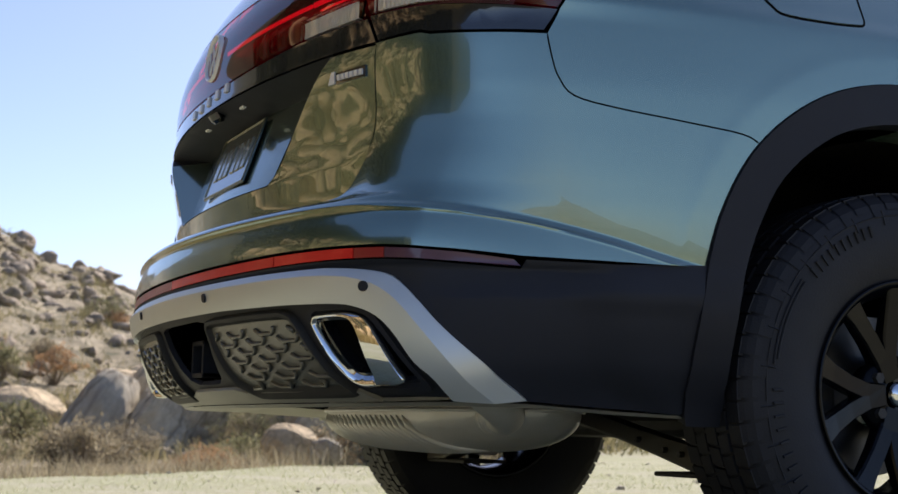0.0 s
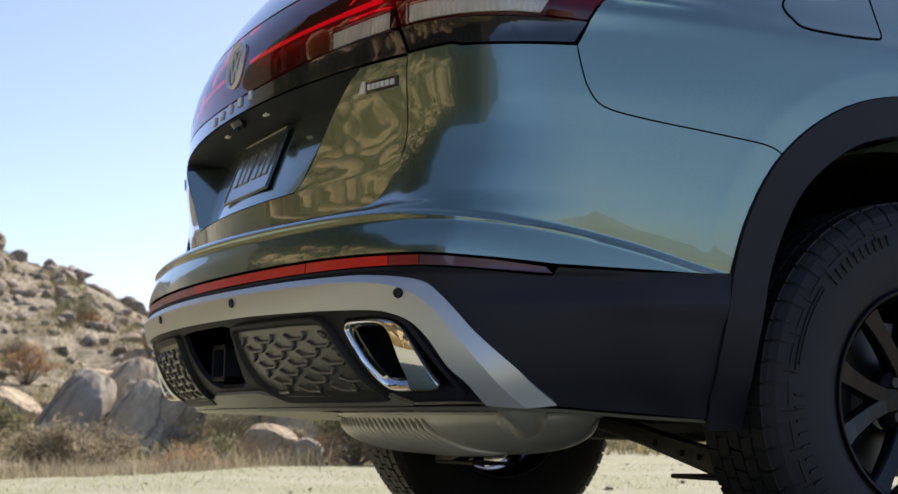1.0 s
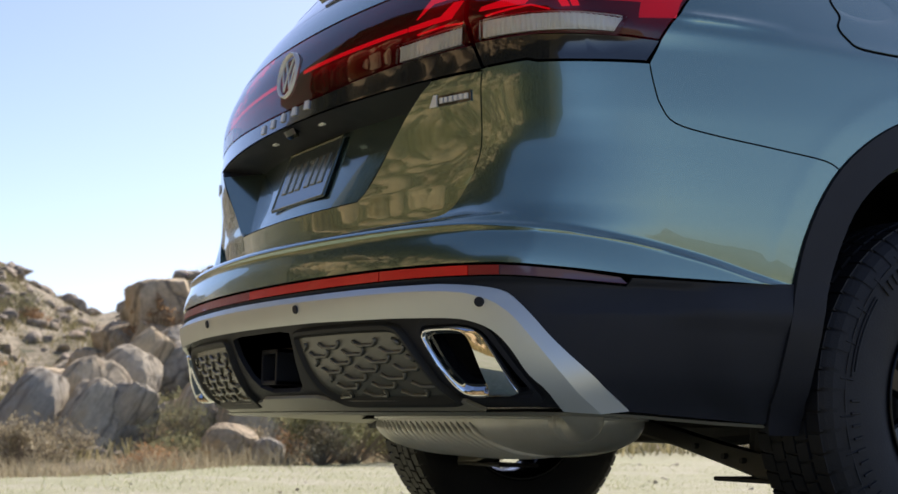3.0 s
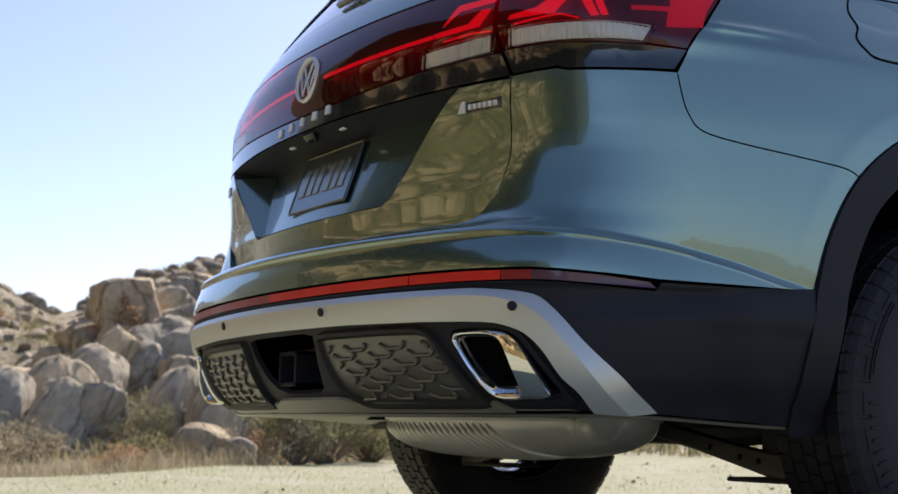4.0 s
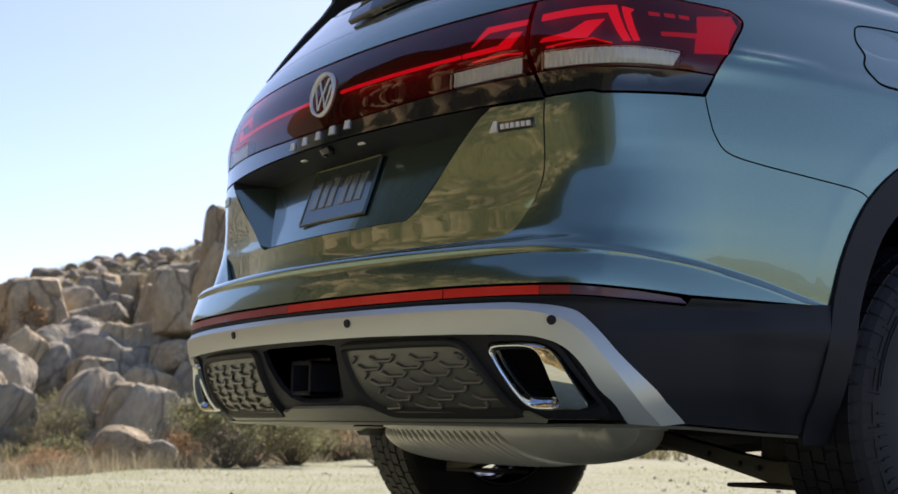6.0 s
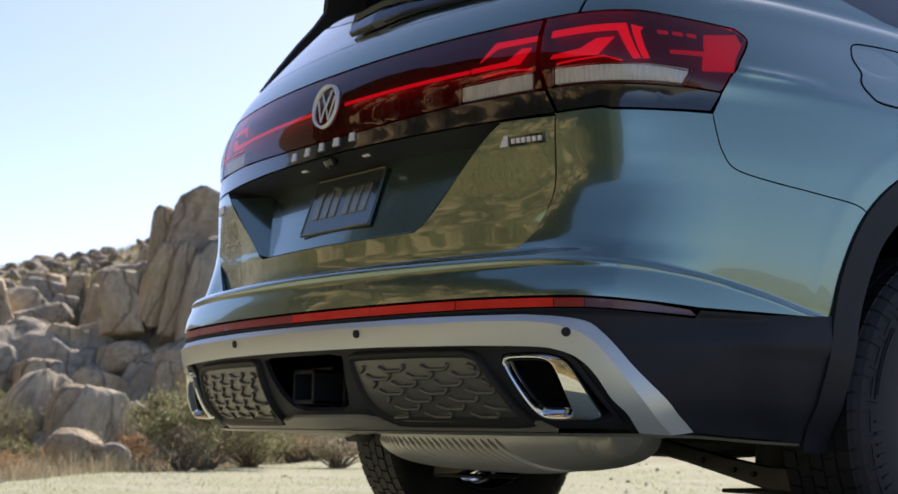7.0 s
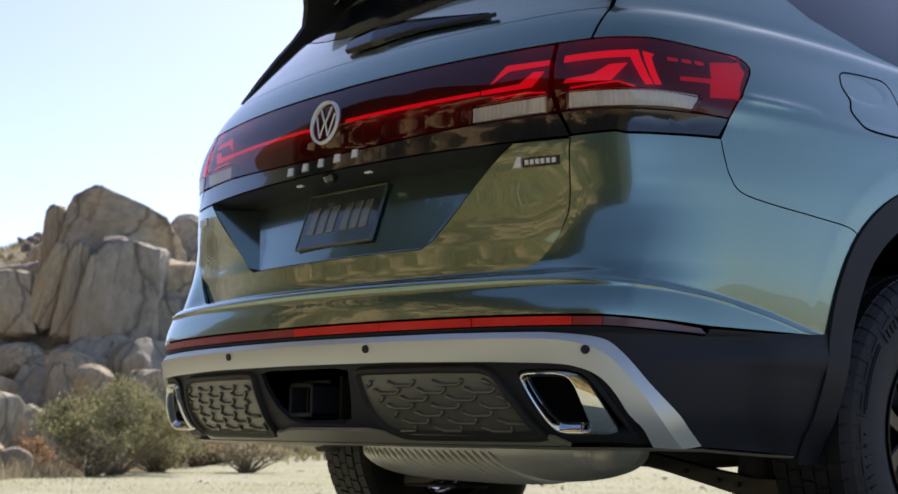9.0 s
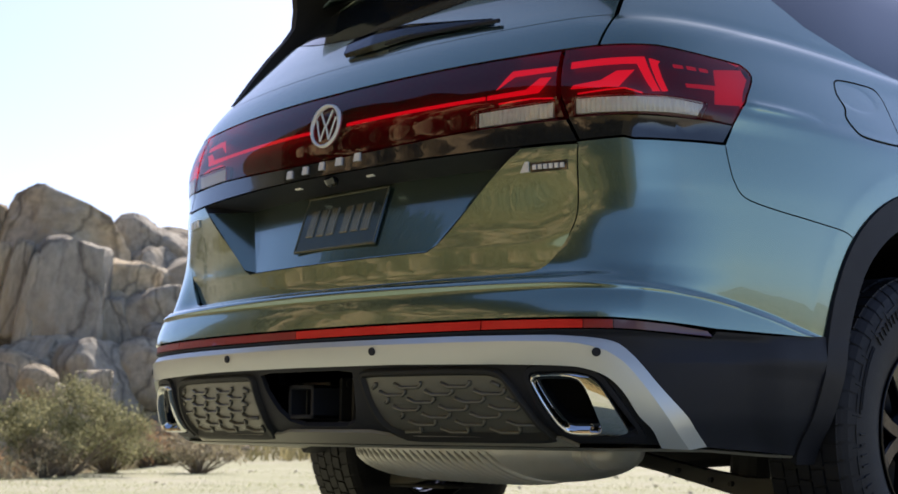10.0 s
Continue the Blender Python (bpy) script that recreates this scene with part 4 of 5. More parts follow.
# ---------- wheels ----------
def wheel(parent, side, y, detail):
    """A wheel with its tyre, rim and brake; side +1 right, -1 left."""
    x0 = .845 * side
    m = Matrix.Translation((x0, y, HUB_Z)) @ Matrix.Diagonal((side * .88, 1, 1, 1))
    hub = new("wheel")
    hub.parent = parent
    bm = bmesh.new()
    prof = [(.208, -.108), (.232, -.118), (.29, -.131), (.33, -.128), (.357, -.118), (.369, -.106), (.3745, -.09), (.375, 0), (.3745, .09), (.369, .106), (.357, .118), (.33, .128), (.29, .131), (.256, .128), (.232, .121), (.208, .110)]
    lathe(bm, prof, m, 96)
    tyre = part("tyre", bm, M_RUBBER, hub, "black all-terrain tyre", True)
    bm = bmesh.new()
    n = 60
    for k in range(n):
        a0 = 2 * math.pi * k / n
        for row, (h0, h1, lean) in enumerate(((-.100, -.062, .3), (-.056, -.022, -.5), (-.017, .017, .5), (.022, .056, -.5), (.062, .100, .3))):
            sh = (row % 2) * math.pi / n
            vs = []
            for r in (.370, .3815 if abs(h0 + h1) < .15 else .3795):
                for h, t in ((h0, -.42), (h1, -.42), (h1, .42), (h0, .42)):
                    a = a0 + sh + (t + lean * (h - h0) / .04 * .25) * 2 * math.pi / n
                    vs.append(bm.verts.new(m @ Vector((h, r * math.cos(a), r * math.sin(a)))))
            for q in ((4, 5, 6, 7), (0, 1, 5, 4), (1, 2, 6, 5), (2, 3, 7, 6), (3, 0, 4, 7)):
                bm.faces.new([vs[i] for i in q])
        for s2 in (1, -1):      # shoulder lugs running down the side
            vs = []
            long = k % 2
            for r, h in ((.3785, .098), (.3705, .108), (.3585, .1195), (.335 if long else .347, .1285 if long else .1238)):
                for t in (-.42, .40):
                    a = a0 + t * 2 * math.pi / n
                    vs.append(bm.verts.new(m @ Vector((s2 * h, r * math.cos(a), r * math.sin(a)))))
            for q in ((0, 1, 3, 2), (2, 3, 5, 4), (4, 5, 7, 6)):
                bm.faces.new([vs[i] for i in q])
    bmesh.ops.recalc_face_normals(bm, faces=bm.faces[:])
    part("tread", bm, M_RUBBER, hub)
    if detail:
        bm = bmesh.new()
        tube(bm, [m @ Vector((.1275, .334 * math.cos(radians(a)), .334 * math.sin(radians(a)))) for a in range(0, 361, 4)], .0014, 5, False)
        part("sidewall_line", bm, M_RUBBER, hub)
        for a in range(5, 360, 12):
            bm = bmesh.new()
            tube(bm, [m @ Vector((h, r * math.cos(radians(a)), r * math.sin(radians(a)))) for r, h in ((.345, .1245), (.330, .1285), (.317, .1300))], .0018, 5)
            part("sidewall_tick", bm, M_RUBBER, hub)
        for r, a0, a1, w in ((.322, 142, 172, .004), (.315, 142, 170, .004), (.322, -40, -12, .004), (.315, -40, -12, .004), (.322, 35, 70, .004)):
            pts = [m @ Vector((.1305, r * math.cos(radians(a)), r * math.sin(radians(a)))) for a in np.linspace(a0, a1, 24)]
            bm = bmesh.new()
            tube(bm, pts, .0022, 6)
            part("sidewall_bar", bm, M_RUBBER, hub)
        for a0, a1, cnt in ((108, 137, 10), (180, 214, 9)):
            for a in np.linspace(a0, a1, cnt):
                for r0, r1 in ((.300, .322),):
                    c0, c1 = (m @ Vector((.131, r * math.cos(radians(a)), r * math.sin(radians(a)))) for r in (r0, r1))
                    bm = bmesh.new()
                    tube(bm, [c0, c1], .0028, 5)
                    part("sidewall_bar", bm, M_RUBBER, hub)
    bm = bmesh.new()
    lathe(bm, [(.203, -.11), (.214, -.116), (.216, -.112), (.202, -.09), (.186, -.06), (.182, .06), (.192, .085), (.203, .100), (.210, .112), (.2145, .119), (.209, .1215), (.201, .112), (.187, .094)], m, 96)
    rim_ob = part("rim", bm, M_RIM, hub, "gloss black alloy wheel", True)
    for k in range(5):
        c = 183.5 + 72 * k
        bm = bmesh.new()
        for arm in (-1, 1):
            rings = []
            for r, da, w, h, th in ((.028, 0, .022, .080, .034), (.070, 7, .0175, .083, .034), (.120, 12, .0175, .091, .030), (.168, 15.5, .0195, .101, .026), (.204, 17.5, .025, .111, .018)):
                a = radians(c + arm * da)
                rings.append([bm.verts.new(m @ Vector((h + d, r * math.cos(a) - t * math.sin(a), r * math.sin(a) + t * math.cos(a)))) for t, d in ((-w, -th), (-w, -.005), (-w * .82, 0), (w * .82, 0), (w, -.005), (w, -th))])
            for p, q in zip(rings, rings[1:]):
                for i in range(5):
                    bm.faces.new((p[i], p[i + 1], q[i + 1], q[i]))
        bmesh.ops.recalc_face_normals(bm, faces=bm.faces[:])
        part("spoke", bm, M_RIM, hub)
        bm = bmesh.new()
        a = radians(c + 36)
        tube(bm, [m @ Vector((.070, .056 * math.cos(a), .056 * math.sin(a))), m @ Vector((.088, .056 * math.cos(a), .056 * math.sin(a)))], .0105, 6)
        part("wheel_nut", bm, M_DARKSTEEL, hub)
    bm = bmesh.new()
    lathe(bm, [(.0, .092), (.019, .092), (.022, .088), (.024, .080)], m, 40)
    part("hub_cap", bm, M_CHROME, hub, "bright hub cap", True)
    bm = bmesh.new()
    lathe(bm, [(.030, .078), (.072, .074), (.078, .05)], m, 40)
    part("hub_face", bm, M_RIM, hub, smooth=True)
    bm = bmesh.new()
    lathe(bm, [(.060, .0), (.150, .0), (.152, -.004), (.152, -.022), (.150, -.026), (.06, -.026)], m, 64)
    part("brake_disc", bm, M_BRAKE, hub, "bright steel brake disc")
    bm = bmesh.new()
    box(bm, -.06, .02, -.19, -.10, -.05, .07, .012)
    bmesh.ops.transform(bm, matrix=m, verts=bm.verts[:])
    part("brake_calliper", bm, M_DARKSTEEL, hub)
    return hub


for s, y in ((1, 1.146), (-1, 1.146), (1, 4.126), (-1, 4.126)):
    wheel(car, s, y, s > 0 and y < 2)

# wheel housings, their near-black colour standing in for the arch's deep shade
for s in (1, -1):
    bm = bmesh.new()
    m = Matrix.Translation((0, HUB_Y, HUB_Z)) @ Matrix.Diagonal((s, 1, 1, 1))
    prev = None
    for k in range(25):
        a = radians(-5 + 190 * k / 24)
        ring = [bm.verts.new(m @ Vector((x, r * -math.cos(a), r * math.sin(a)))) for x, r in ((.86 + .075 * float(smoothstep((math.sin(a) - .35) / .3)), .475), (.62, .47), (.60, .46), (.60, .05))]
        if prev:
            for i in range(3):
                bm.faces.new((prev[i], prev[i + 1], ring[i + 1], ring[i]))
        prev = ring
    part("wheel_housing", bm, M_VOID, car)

# ---------- under the car: muffler, pipes, axle, tow hitch ----------
def curve3(pts, n=6):
    """A rounded line through points in space."""
    P = [np.array(p, float) for p in pts]
    out = []
    for i in range(len(P) - 1):
        a, b, c, d = P[max(i - 1, 0)], P[i], P[i + 1], P[min(i + 2, len(P) - 1)]
        out += [0.5 * (2 * b + (c - a) * k + (2 * a - 5 * b + 4 * c - d) * k * k + (3 * b - a - 3 * c + d) * k ** 3) for k in (j / n for j in range(n))]
    return out + [P[-1]]


def can(s, a, grow=0.0):
    """A point on the muffler: s along it from 0 to 1, a round it."""
    t = 2 * s - 1
    e = max(0.02, (1 - abs(t) ** 3.2) ** .5)
    ca, sa = math.cos(a), math.sin(a)
    return Vector((-.445 + .90 * s, .60 + .06 * s + (.18 * e + grow) * math.copysign(abs(ca) ** .75, ca), .343 + ((.090 if sa > 0 else .078 + .018 * s) * e + grow) * math.copysign(abs(sa) ** .85, sa)))


bm = bmesh.new()
rings = [[bm.verts.new(can(.5 - .5 * math.cos(math.pi * k / 48), 2 * math.pi * i / 40)) for i in range(40)] for k in range(49)]
for a, b in zip(rings, rings[1:]):
    for i in range(40):
        bm.faces.new((a[i], a[(i + 1) % 40], b[(i + 1) % 40], b[i]))
bm.faces.new(rings[0][::-1])
bm.faces.new(rings[-1])
muffler = part("muffler", bm, M_STEEL, car, "large steel muffler with pressed ribs", True)
for k in range(21):
    bm = bmesh.new()
    tube(bm, [can(.09 + .0285 * k + .13 * (q / 13), radians(185 + 78 * q / 13), .001) for q in range(14)], [.001, .005] + [.0085] * 10 + [.005, .001], 8)
    part("pressed_rib", bm, M_STEEL, muffler, smooth=True)
bm = bmesh.new()
tube(bm, [tuple(q) for q in curve3([(.24, .58, .345), (.38, .565, .333), (.50, .535, .332), (.59, .465, .355), (.67, .35, .405), (.72, .24, .44)])], .037, 18)
part("exhaust_pipe", bm, M_STEEL, car, smooth=True)
for c0, c1 in (((.415, .558, .332), (.427, .555, .332)), ((.440, .552, .332), (.448, .550, .332))):
    bm = bmesh.new()
    tube(bm, [c0, c1], .043, 20)
    part("pipe_clamp", bm, M_STEEL, car, smooth=True)
bm = bmesh.new()
seam = [can(.5 - .5 * math.cos(math.pi * k / 30), 0, .006) for k in range(31)]
seam = [(p.x, p.y, p.z) for p in seam]
far_seam = [can(.5 - .5 * math.cos(math.pi * k / 30), math.pi, .006) for k in range(30, -1, -1)]
tube(bm, seam + [(p.x, p.y, p.z) for p in far_seam], .0045, 6)
part("muffler_seam", bm, M_STEEL, muffler, smooth=True)
bm = bmesh.new()
tube(bm, [(.50, .62, .37), (.52, .80, .42), (.45, 1.1, .44), (.3, 1.5, .36), (.3, 3.2, .33)], .024, 12)
part("exhaust_pipe", bm, M_STEEL, car, smooth=True)
bm = bmesh.new()
tube(bm, [(-.72, 1.119, .36), (-.3, 1.10, .33), (.3, 1.10, .33), (.72, 1.119, .36)], .04, 12)
box(bm, -.62, .62, .72, .82, .37, .43, .01)
part("rear_axle", bm, M_DARKSTEEL, car)
for s in (1, -1):
    bm = bmesh.new()
    prev = None
    for x, z, tall in ((.08, .348, .040), (.20, .326, .036), (.34, .300, .034), (.48, .272, .040), (.60, .250, .050), (.70, .246, .056)):
        ring = [bm.verts.new((x * s, y, z + dz)) for y, dz in ((.905, -tall / 2), (.901, -tall / 2 + .006), (.910, tall / 2), (.95, tall / 2), (.96, -tall / 2 + .006), (.956, -tall / 2))]
        if prev:
            for i in range(6):
                bm.faces.new((prev[i], prev[(i + 1) % 6], ring[(i + 1) % 6], ring[i]))
        prev = ring
    bmesh.ops.recalc_face_normals(bm, faces=bm.faces[:])
    arm = part("suspension_arm", bm, M_ARM, car, "weathered cast metal suspension arm")
    for x, z in ((.40, .288), (.50, .268), (.56, .260)):
        bm = bmesh.new()
        tube(bm, [(x * s, .894, z), (x * s, .906, z)], .007, 6)
        part("bolt", bm, M_DARKSTEEL, arm)
    bm = bmesh.new()
    box(bm, min(.46 * s, .70 * s), max(.46 * s, .70 * s), .90, 1.03, .214, .224, .004)
    part("guard_plate", bm, M_DARKSTEEL, arm)
    bm = bmesh.new()
    tube(bm, [(.56 * s, .98, .26), (.58 * s, .99, .60)], .05, 14)
    part("damper", bm, M_DARKSTEEL, car)
# underbody boxes in the near black that paints the shade beneath the floor
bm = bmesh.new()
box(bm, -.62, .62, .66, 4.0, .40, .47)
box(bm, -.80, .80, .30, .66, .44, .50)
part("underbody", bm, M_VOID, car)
bm = bmesh.new()
line_pts = [sp((-u, z)) for u, z in lip_line[:0:-1]] + [sp(q) for q in lip_line]
back = [bm.verts.new(p) for p in line_pts]
mid = [bm.verts.new((p.x * .985, p.y + .02, p.z - .006)) for p in line_pts]
fore = [bm.verts.new((p.x * .90, max(p.y + .10, .40), p.z + .012)) for p in line_pts]
for a, b in ((back, mid), (mid, fore)):
    for k in range(len(a) - 1):
        bm.faces.new((a[k], a[k + 1], b[k + 1], b[k]))
# the tray's underside takes the same pale colour, bounced light painted in
part("undertray", bm, M_LIP, car)
hitch = new("tow_hitch")
hitch.parent = car
hx, hz = -.085, .446
bm = bmesh.new()
for b in ((-.048, -.038), (.038, .048)):
    box(bm, hx + b[0], hx + b[1], .07, .30, hz - .040, hz + .040, .002)
box(bm, hx - .048, hx + .048, .07, .30, hz + .030, hz + .040, .002)
box(bm, hx - .048, hx + .048, .07, .30, hz - .040, hz - .030, .002)
box(bm, hx - .078, hx - .048, .10, .13, hz - .04, hz + .045, .004)
part("receiver_tube", bm, M_BLACK, hitch, "black square hitch receiver")
bm = bmesh.new()
box(bm, -.5, .5, .22, .28, hz - .03, hz + .03, .006)
part("cross_beam", bm, M_GLOSSBLACK, hitch)
# floor and back of the hitch opening, coloured as dark as its shade
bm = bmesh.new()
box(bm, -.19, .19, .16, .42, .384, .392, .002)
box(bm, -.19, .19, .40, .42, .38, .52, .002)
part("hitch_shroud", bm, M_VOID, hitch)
for x in (-.035, .012):
    bm = bmesh.new()
    box(bm, x - .005, x + .005, .15, .34, .400, .505, .003)
    tube(bm, [(x + .006, .17, .49), (x + .012, .17, .49)], .008, 8)
    part("bracket", bm, M_DARKSTEEL, hitch)
bm = bmesh.new()
box(bm, -.152, -.122, .115, .122, .415, .492, .003)
box(bm, -.150, -.04, .118, .126, .482, .494, .002)
box(bm, -.02, .12, .13, .30, .394, .400, .002)
part("mounting_bracket", bm, M_ARM, hitch, "pale metal hitch bracket")
bm = bmesh.new()
tube(bm, [(.075, .13, .462), (.075, .20, .462)], [.024, .024], 20)
tube(bm, [(.075, .122, .462), (.075, .131, .462)], [.020, .027], 20)
part("trailer_socket", bm, M_BLACK, hitch, "round black trailer socket", True)
bm = bmesh.new()
tube(bm, [(-.128, .12, .455), (-.142, .105, .435), (-.146, .12, .415), (-.146, .18, .42)], .005, 8)
part("chain_loop", bm, M_DARKSTEEL, hitch)

# ---------- front of the car, roof ----------
bm = bmesh.new()
rows = []
for z in np.linspace(.30, 1.10, 12):
    xs = float(SIDE(z)) - .004
    row = []
    for k in range(33):
        a = math.pi * k / 32
        ca, sa = math.cos(a), math.sin(a)
        row.append(bm.verts.new((xs * math.copysign(abs(ca) ** .35, ca), 4.2 + (.86 - .10 * abs(z - .7)) * abs(sa) ** .5, z)))
    rows.append([bm.verts.new((xs, 1.865, z))] + row + [bm.verts.new((-xs, 1.865, z))])
for a, b in zip(rows, rows[1:]):
    for k in range(len(a) - 1):
        cy, cz = (a[k].co.y + a[k + 1].co.y) / 2, a[k].co.z
        bm.faces.new((a[k], a[k + 1], b[k + 1], b[k]))
bm.faces.new(rows[-1])
part("front_body", bm, M_PAINT, car)
bm = bmesh.new()
sections = []
for y, w, z in ((.52, .60, 1.70), (.62, .66, 1.735), (1.2, .70, 1.765), (2.2, .70, 1.77), (3.0, .66, 1.72), (3.25, .62, 1.66)):
    sections.append([bm.verts.new((w * t, y, z - .05 * abs(t) ** 4 - (.02 if abs(t) == 1 else 0))) for t in np.linspace(-1, 1, 13)] + [bm.verts.new((w * t, y, z - .08)) for t in np.linspace(1, -1, 5)])
for a, b in zip(sections, sections[1:]):
    for k in range(len(a)):
        bm.faces.new((a[k], a[(k + 1) % len(a)], b[(k + 1) % len(a)], b[k]))
bm.faces.new(sections[0])
bm.faces.new(sections[-1])
part("roof", bm, M_PAINT, car, smooth=True)
bm = bmesh.new()
A = [(-.93, 1.86, 1.10), (.93, 1.86, 1.10), (.88, 4.0, 1.08), (-.88, 4.0, 1.08), (-.70, 1.86, 1.70), (.70, 1.86, 1.70), (.62, 3.2, 1.66), (-.62, 3.2, 1.66)]
vs = [bm.verts.new(v) for v in A]
for q in ((0, 1, 5, 4), (1, 2, 6, 5), (2, 3, 7, 6), (3, 0, 4, 7), (4, 5, 6, 7)):
    bm.faces.new([vs[i] for i in q])
part("cabin_glass", bm, M_GLASS, car)
# spoiler with its side fins
bm = bmesh.new()
secs = []
for y, z0, z1 in ((.28, 1.700, 1.708), (.36, 1.69, 1.735), (.55, 1.68, 1.765), (.78, 1.66, 1.78)):
    secs.append([bm.verts.new((.66 * t, y + .05 * t * t, z1 - .03 * t ** 4)) for t in np.linspace(-1, 1, 15)] + [bm.verts.new((.66 * t, y + .05 * t * t, z0 - .02 * t ** 4)) for t in np.linspace(1, -1, 15)])
for a, b in zip(secs, secs[1:]):
    for k in range(len(a)):
        bm.faces.new((a[k], a[(k + 1) % len(a)], b[(k + 1) % len(a)], b[k]))
bm.faces.new(secs[0])
bm.faces.new(secs[-1])
part("roof_spoiler", bm, M_GLOSSBLACK, car, "gloss black roof spoiler")
for s in (1, -1):
    bm = bmesh.new()
    prof = ((.232, 1.282), (.285, 1.36), (.345, 1.44), (.395, 1.50), (.425, 1.545), (.428, 1.60), (.41, 1.705), (.72, 1.705), (.62, 1.60), (.52, 1.52), (.43, 1.45), (.33, 1.36))
    prof = prof if s < 0 else tuple(q for q in prof if q[1] > 1.43)
    sides = [[bm.verts.new((s * (.645 - (z - 1.28) * .06 + d), y, z)) for y, z in prof] for d in (0, -.022)]
    bm.faces.new(sides[0])
    bm.faces.new(sides[1][::-1])
    for k in range(len(prof)):
        k2 = (k + 1) % len(prof)
        bm.faces.new((sides[0][k], sides[0][k2], sides[1][k2], sides[1][k]))
    bmesh.ops.recalc_face_normals(bm, faces=bm.faces[:])
    part("window_fin", bm, M_MATT, car, "matt black fin beside the rear glass")
wiper = new("rear_wiper")
wiper.parent = car
bm = bmesh.new()
prev = None
for x, z, tall, deep in ((-.052, 1.322, .020, .012), (-.045, 1.321, .052, .024), (.06, 1.322, .056, .030), (.16, 1.321, .040, .026), (.28, 1.314, .022, .018), (.42, 1.303, .010, .010)):
    ring = [bm.verts.new(sp(ux(x, z + dz), d)) for dz, d in ((-tall / 2, .004), (-tall / 2, deep * .7), (-tall * .1, deep), (tall * .35, deep * .8), (tall / 2, .004))]
    if prev:
        for k in range(5):
            bm.faces.new((prev[k], prev[(k + 1) % 5], ring[(k + 1) % 5], ring[k]))
    else:
        bm.faces.new(ring)
    prev = ring
bm.faces.new(prev)
bmesh.ops.recalc_face_normals(bm, faces=bm.faces[:])
part("wiper_arm", bm, M_GLOSSBLACK, wiper, "faceted black wiper arm")
bm = bmesh.new()
p = [sp(ux(x, z), .010) for x, z in ((.10, 1.300), (.20, 1.302), (.32, 1.298), (.45, 1.292))]
tube(bm, p, .005, 8)
part("wiper_blade", bm, M_BLACK, wiper)


# ---------- ground and hills ----------
GRID = np.random.RandomState(7).rand(256, 256)


def value_noise(x, y):
    i, j = np.floor(x).astype(int), np.floor(y).astype(int)
    a, b = x - i, y - j
    a, b = a * a * (3 - 2 * a), b * b * (3 - 2 * b)
    g = lambda p, q: GRID[p % 256, q % 256]
    return (g(i, j) * (1 - a) + g(i + 1, j) * a) * (1 - b) + (g(i, j + 1) * (1 - a) + g(i + 1, j + 1) * a) * b


def fbm(x, y, octaves=5):
    return sum(value_noise(x * 2 ** k + 17.3 * k, y * 2 ** k + 9.1 * k) * .5 ** (k + 1) for k in range(octaves))


def ease(x):
    x = np.clip(x, 0, 1)
    return x * x * (3 - 2 * x)


# height in degrees over the horizon by compass angle (0: +x, 90: +y), and of the rock wall before it
RIDGE = glide((0, 1.8), (60, 2.4), (100, 4.5), (140, 6.0), (148, 6.8), (155, 7.1), (158, 6.4), (161, 5.9), (163.4, 5.2), (165, 4.1), (166.5, 4.6), (167.6, 4.9), (168.9, 5.7), (170, 5.6), (172.2, 6.7), (176, 7.6), (184, 7.0), (190, 8.0), (194, 10.0), (199, 17.0), (204, 26.0), (210, 31.0), (218, 33.0), (240, 33.0), (256, 29.0), (270, 24.0), (290, 23.0), (303, 23.0), (310, 20.0), (317, 6.0), (324, 4.0), (330, 2.0), (360, 1.8))
WALL = glide((0, 0), (125, 0), (136, 2.6), (150, 3.0), (156, 2.4), (158, 1.9), (163, 1.6), (166, 0.4), (168, 0), (208, 0), (216, 3.0), (232, 4.2), (255, 3.8), (275, 4.4), (286, 3.6), (291, 0.0), (360, 0))


def height(x, y):
    a = np.degrees(np.arctan2(y + 1.2, x - 3)) % 360
    r = np.hypot(x - 3, y + 1.2)
    out = ease((r - 15) / 10)
    z = .05 * (fbm(x * .35, y * .35) - .48) * ease((r - 4) / 6) + out * .7 * (fbm(x * .25, y * .25) - .40)
    rough = 1 + .16 * (fbm(x * .12, y * .12) - .5) * ease((r - 20) / 10)
    z = z + 74 * np.tan(np.radians(RIDGE(a))) * rough * ease((r - 16) / 58) ** 1.15
    z = z + WALL(a) * ease((r - 21) / 6) * (1 - ease((r - 34) / 16)) * (.8 + .4 * fbm(x * .5, y * .5))
    z = z + 7.6 * np.clip(1 - np.hypot((x - 62) / 20, (y + 12) / 24), 0, 1) ** 1.1 + ease((r - 150) / 500) * 60 * (fbm(x * .004, y * .004) - .45)
    bank = -.72 * x - .69 * y - 3.4
    z = z - .20 * ease((bank + .1 + .5 * (fbm(x * .9, y * .9) - .48)) / 1.3) * (r < 40)
    return z


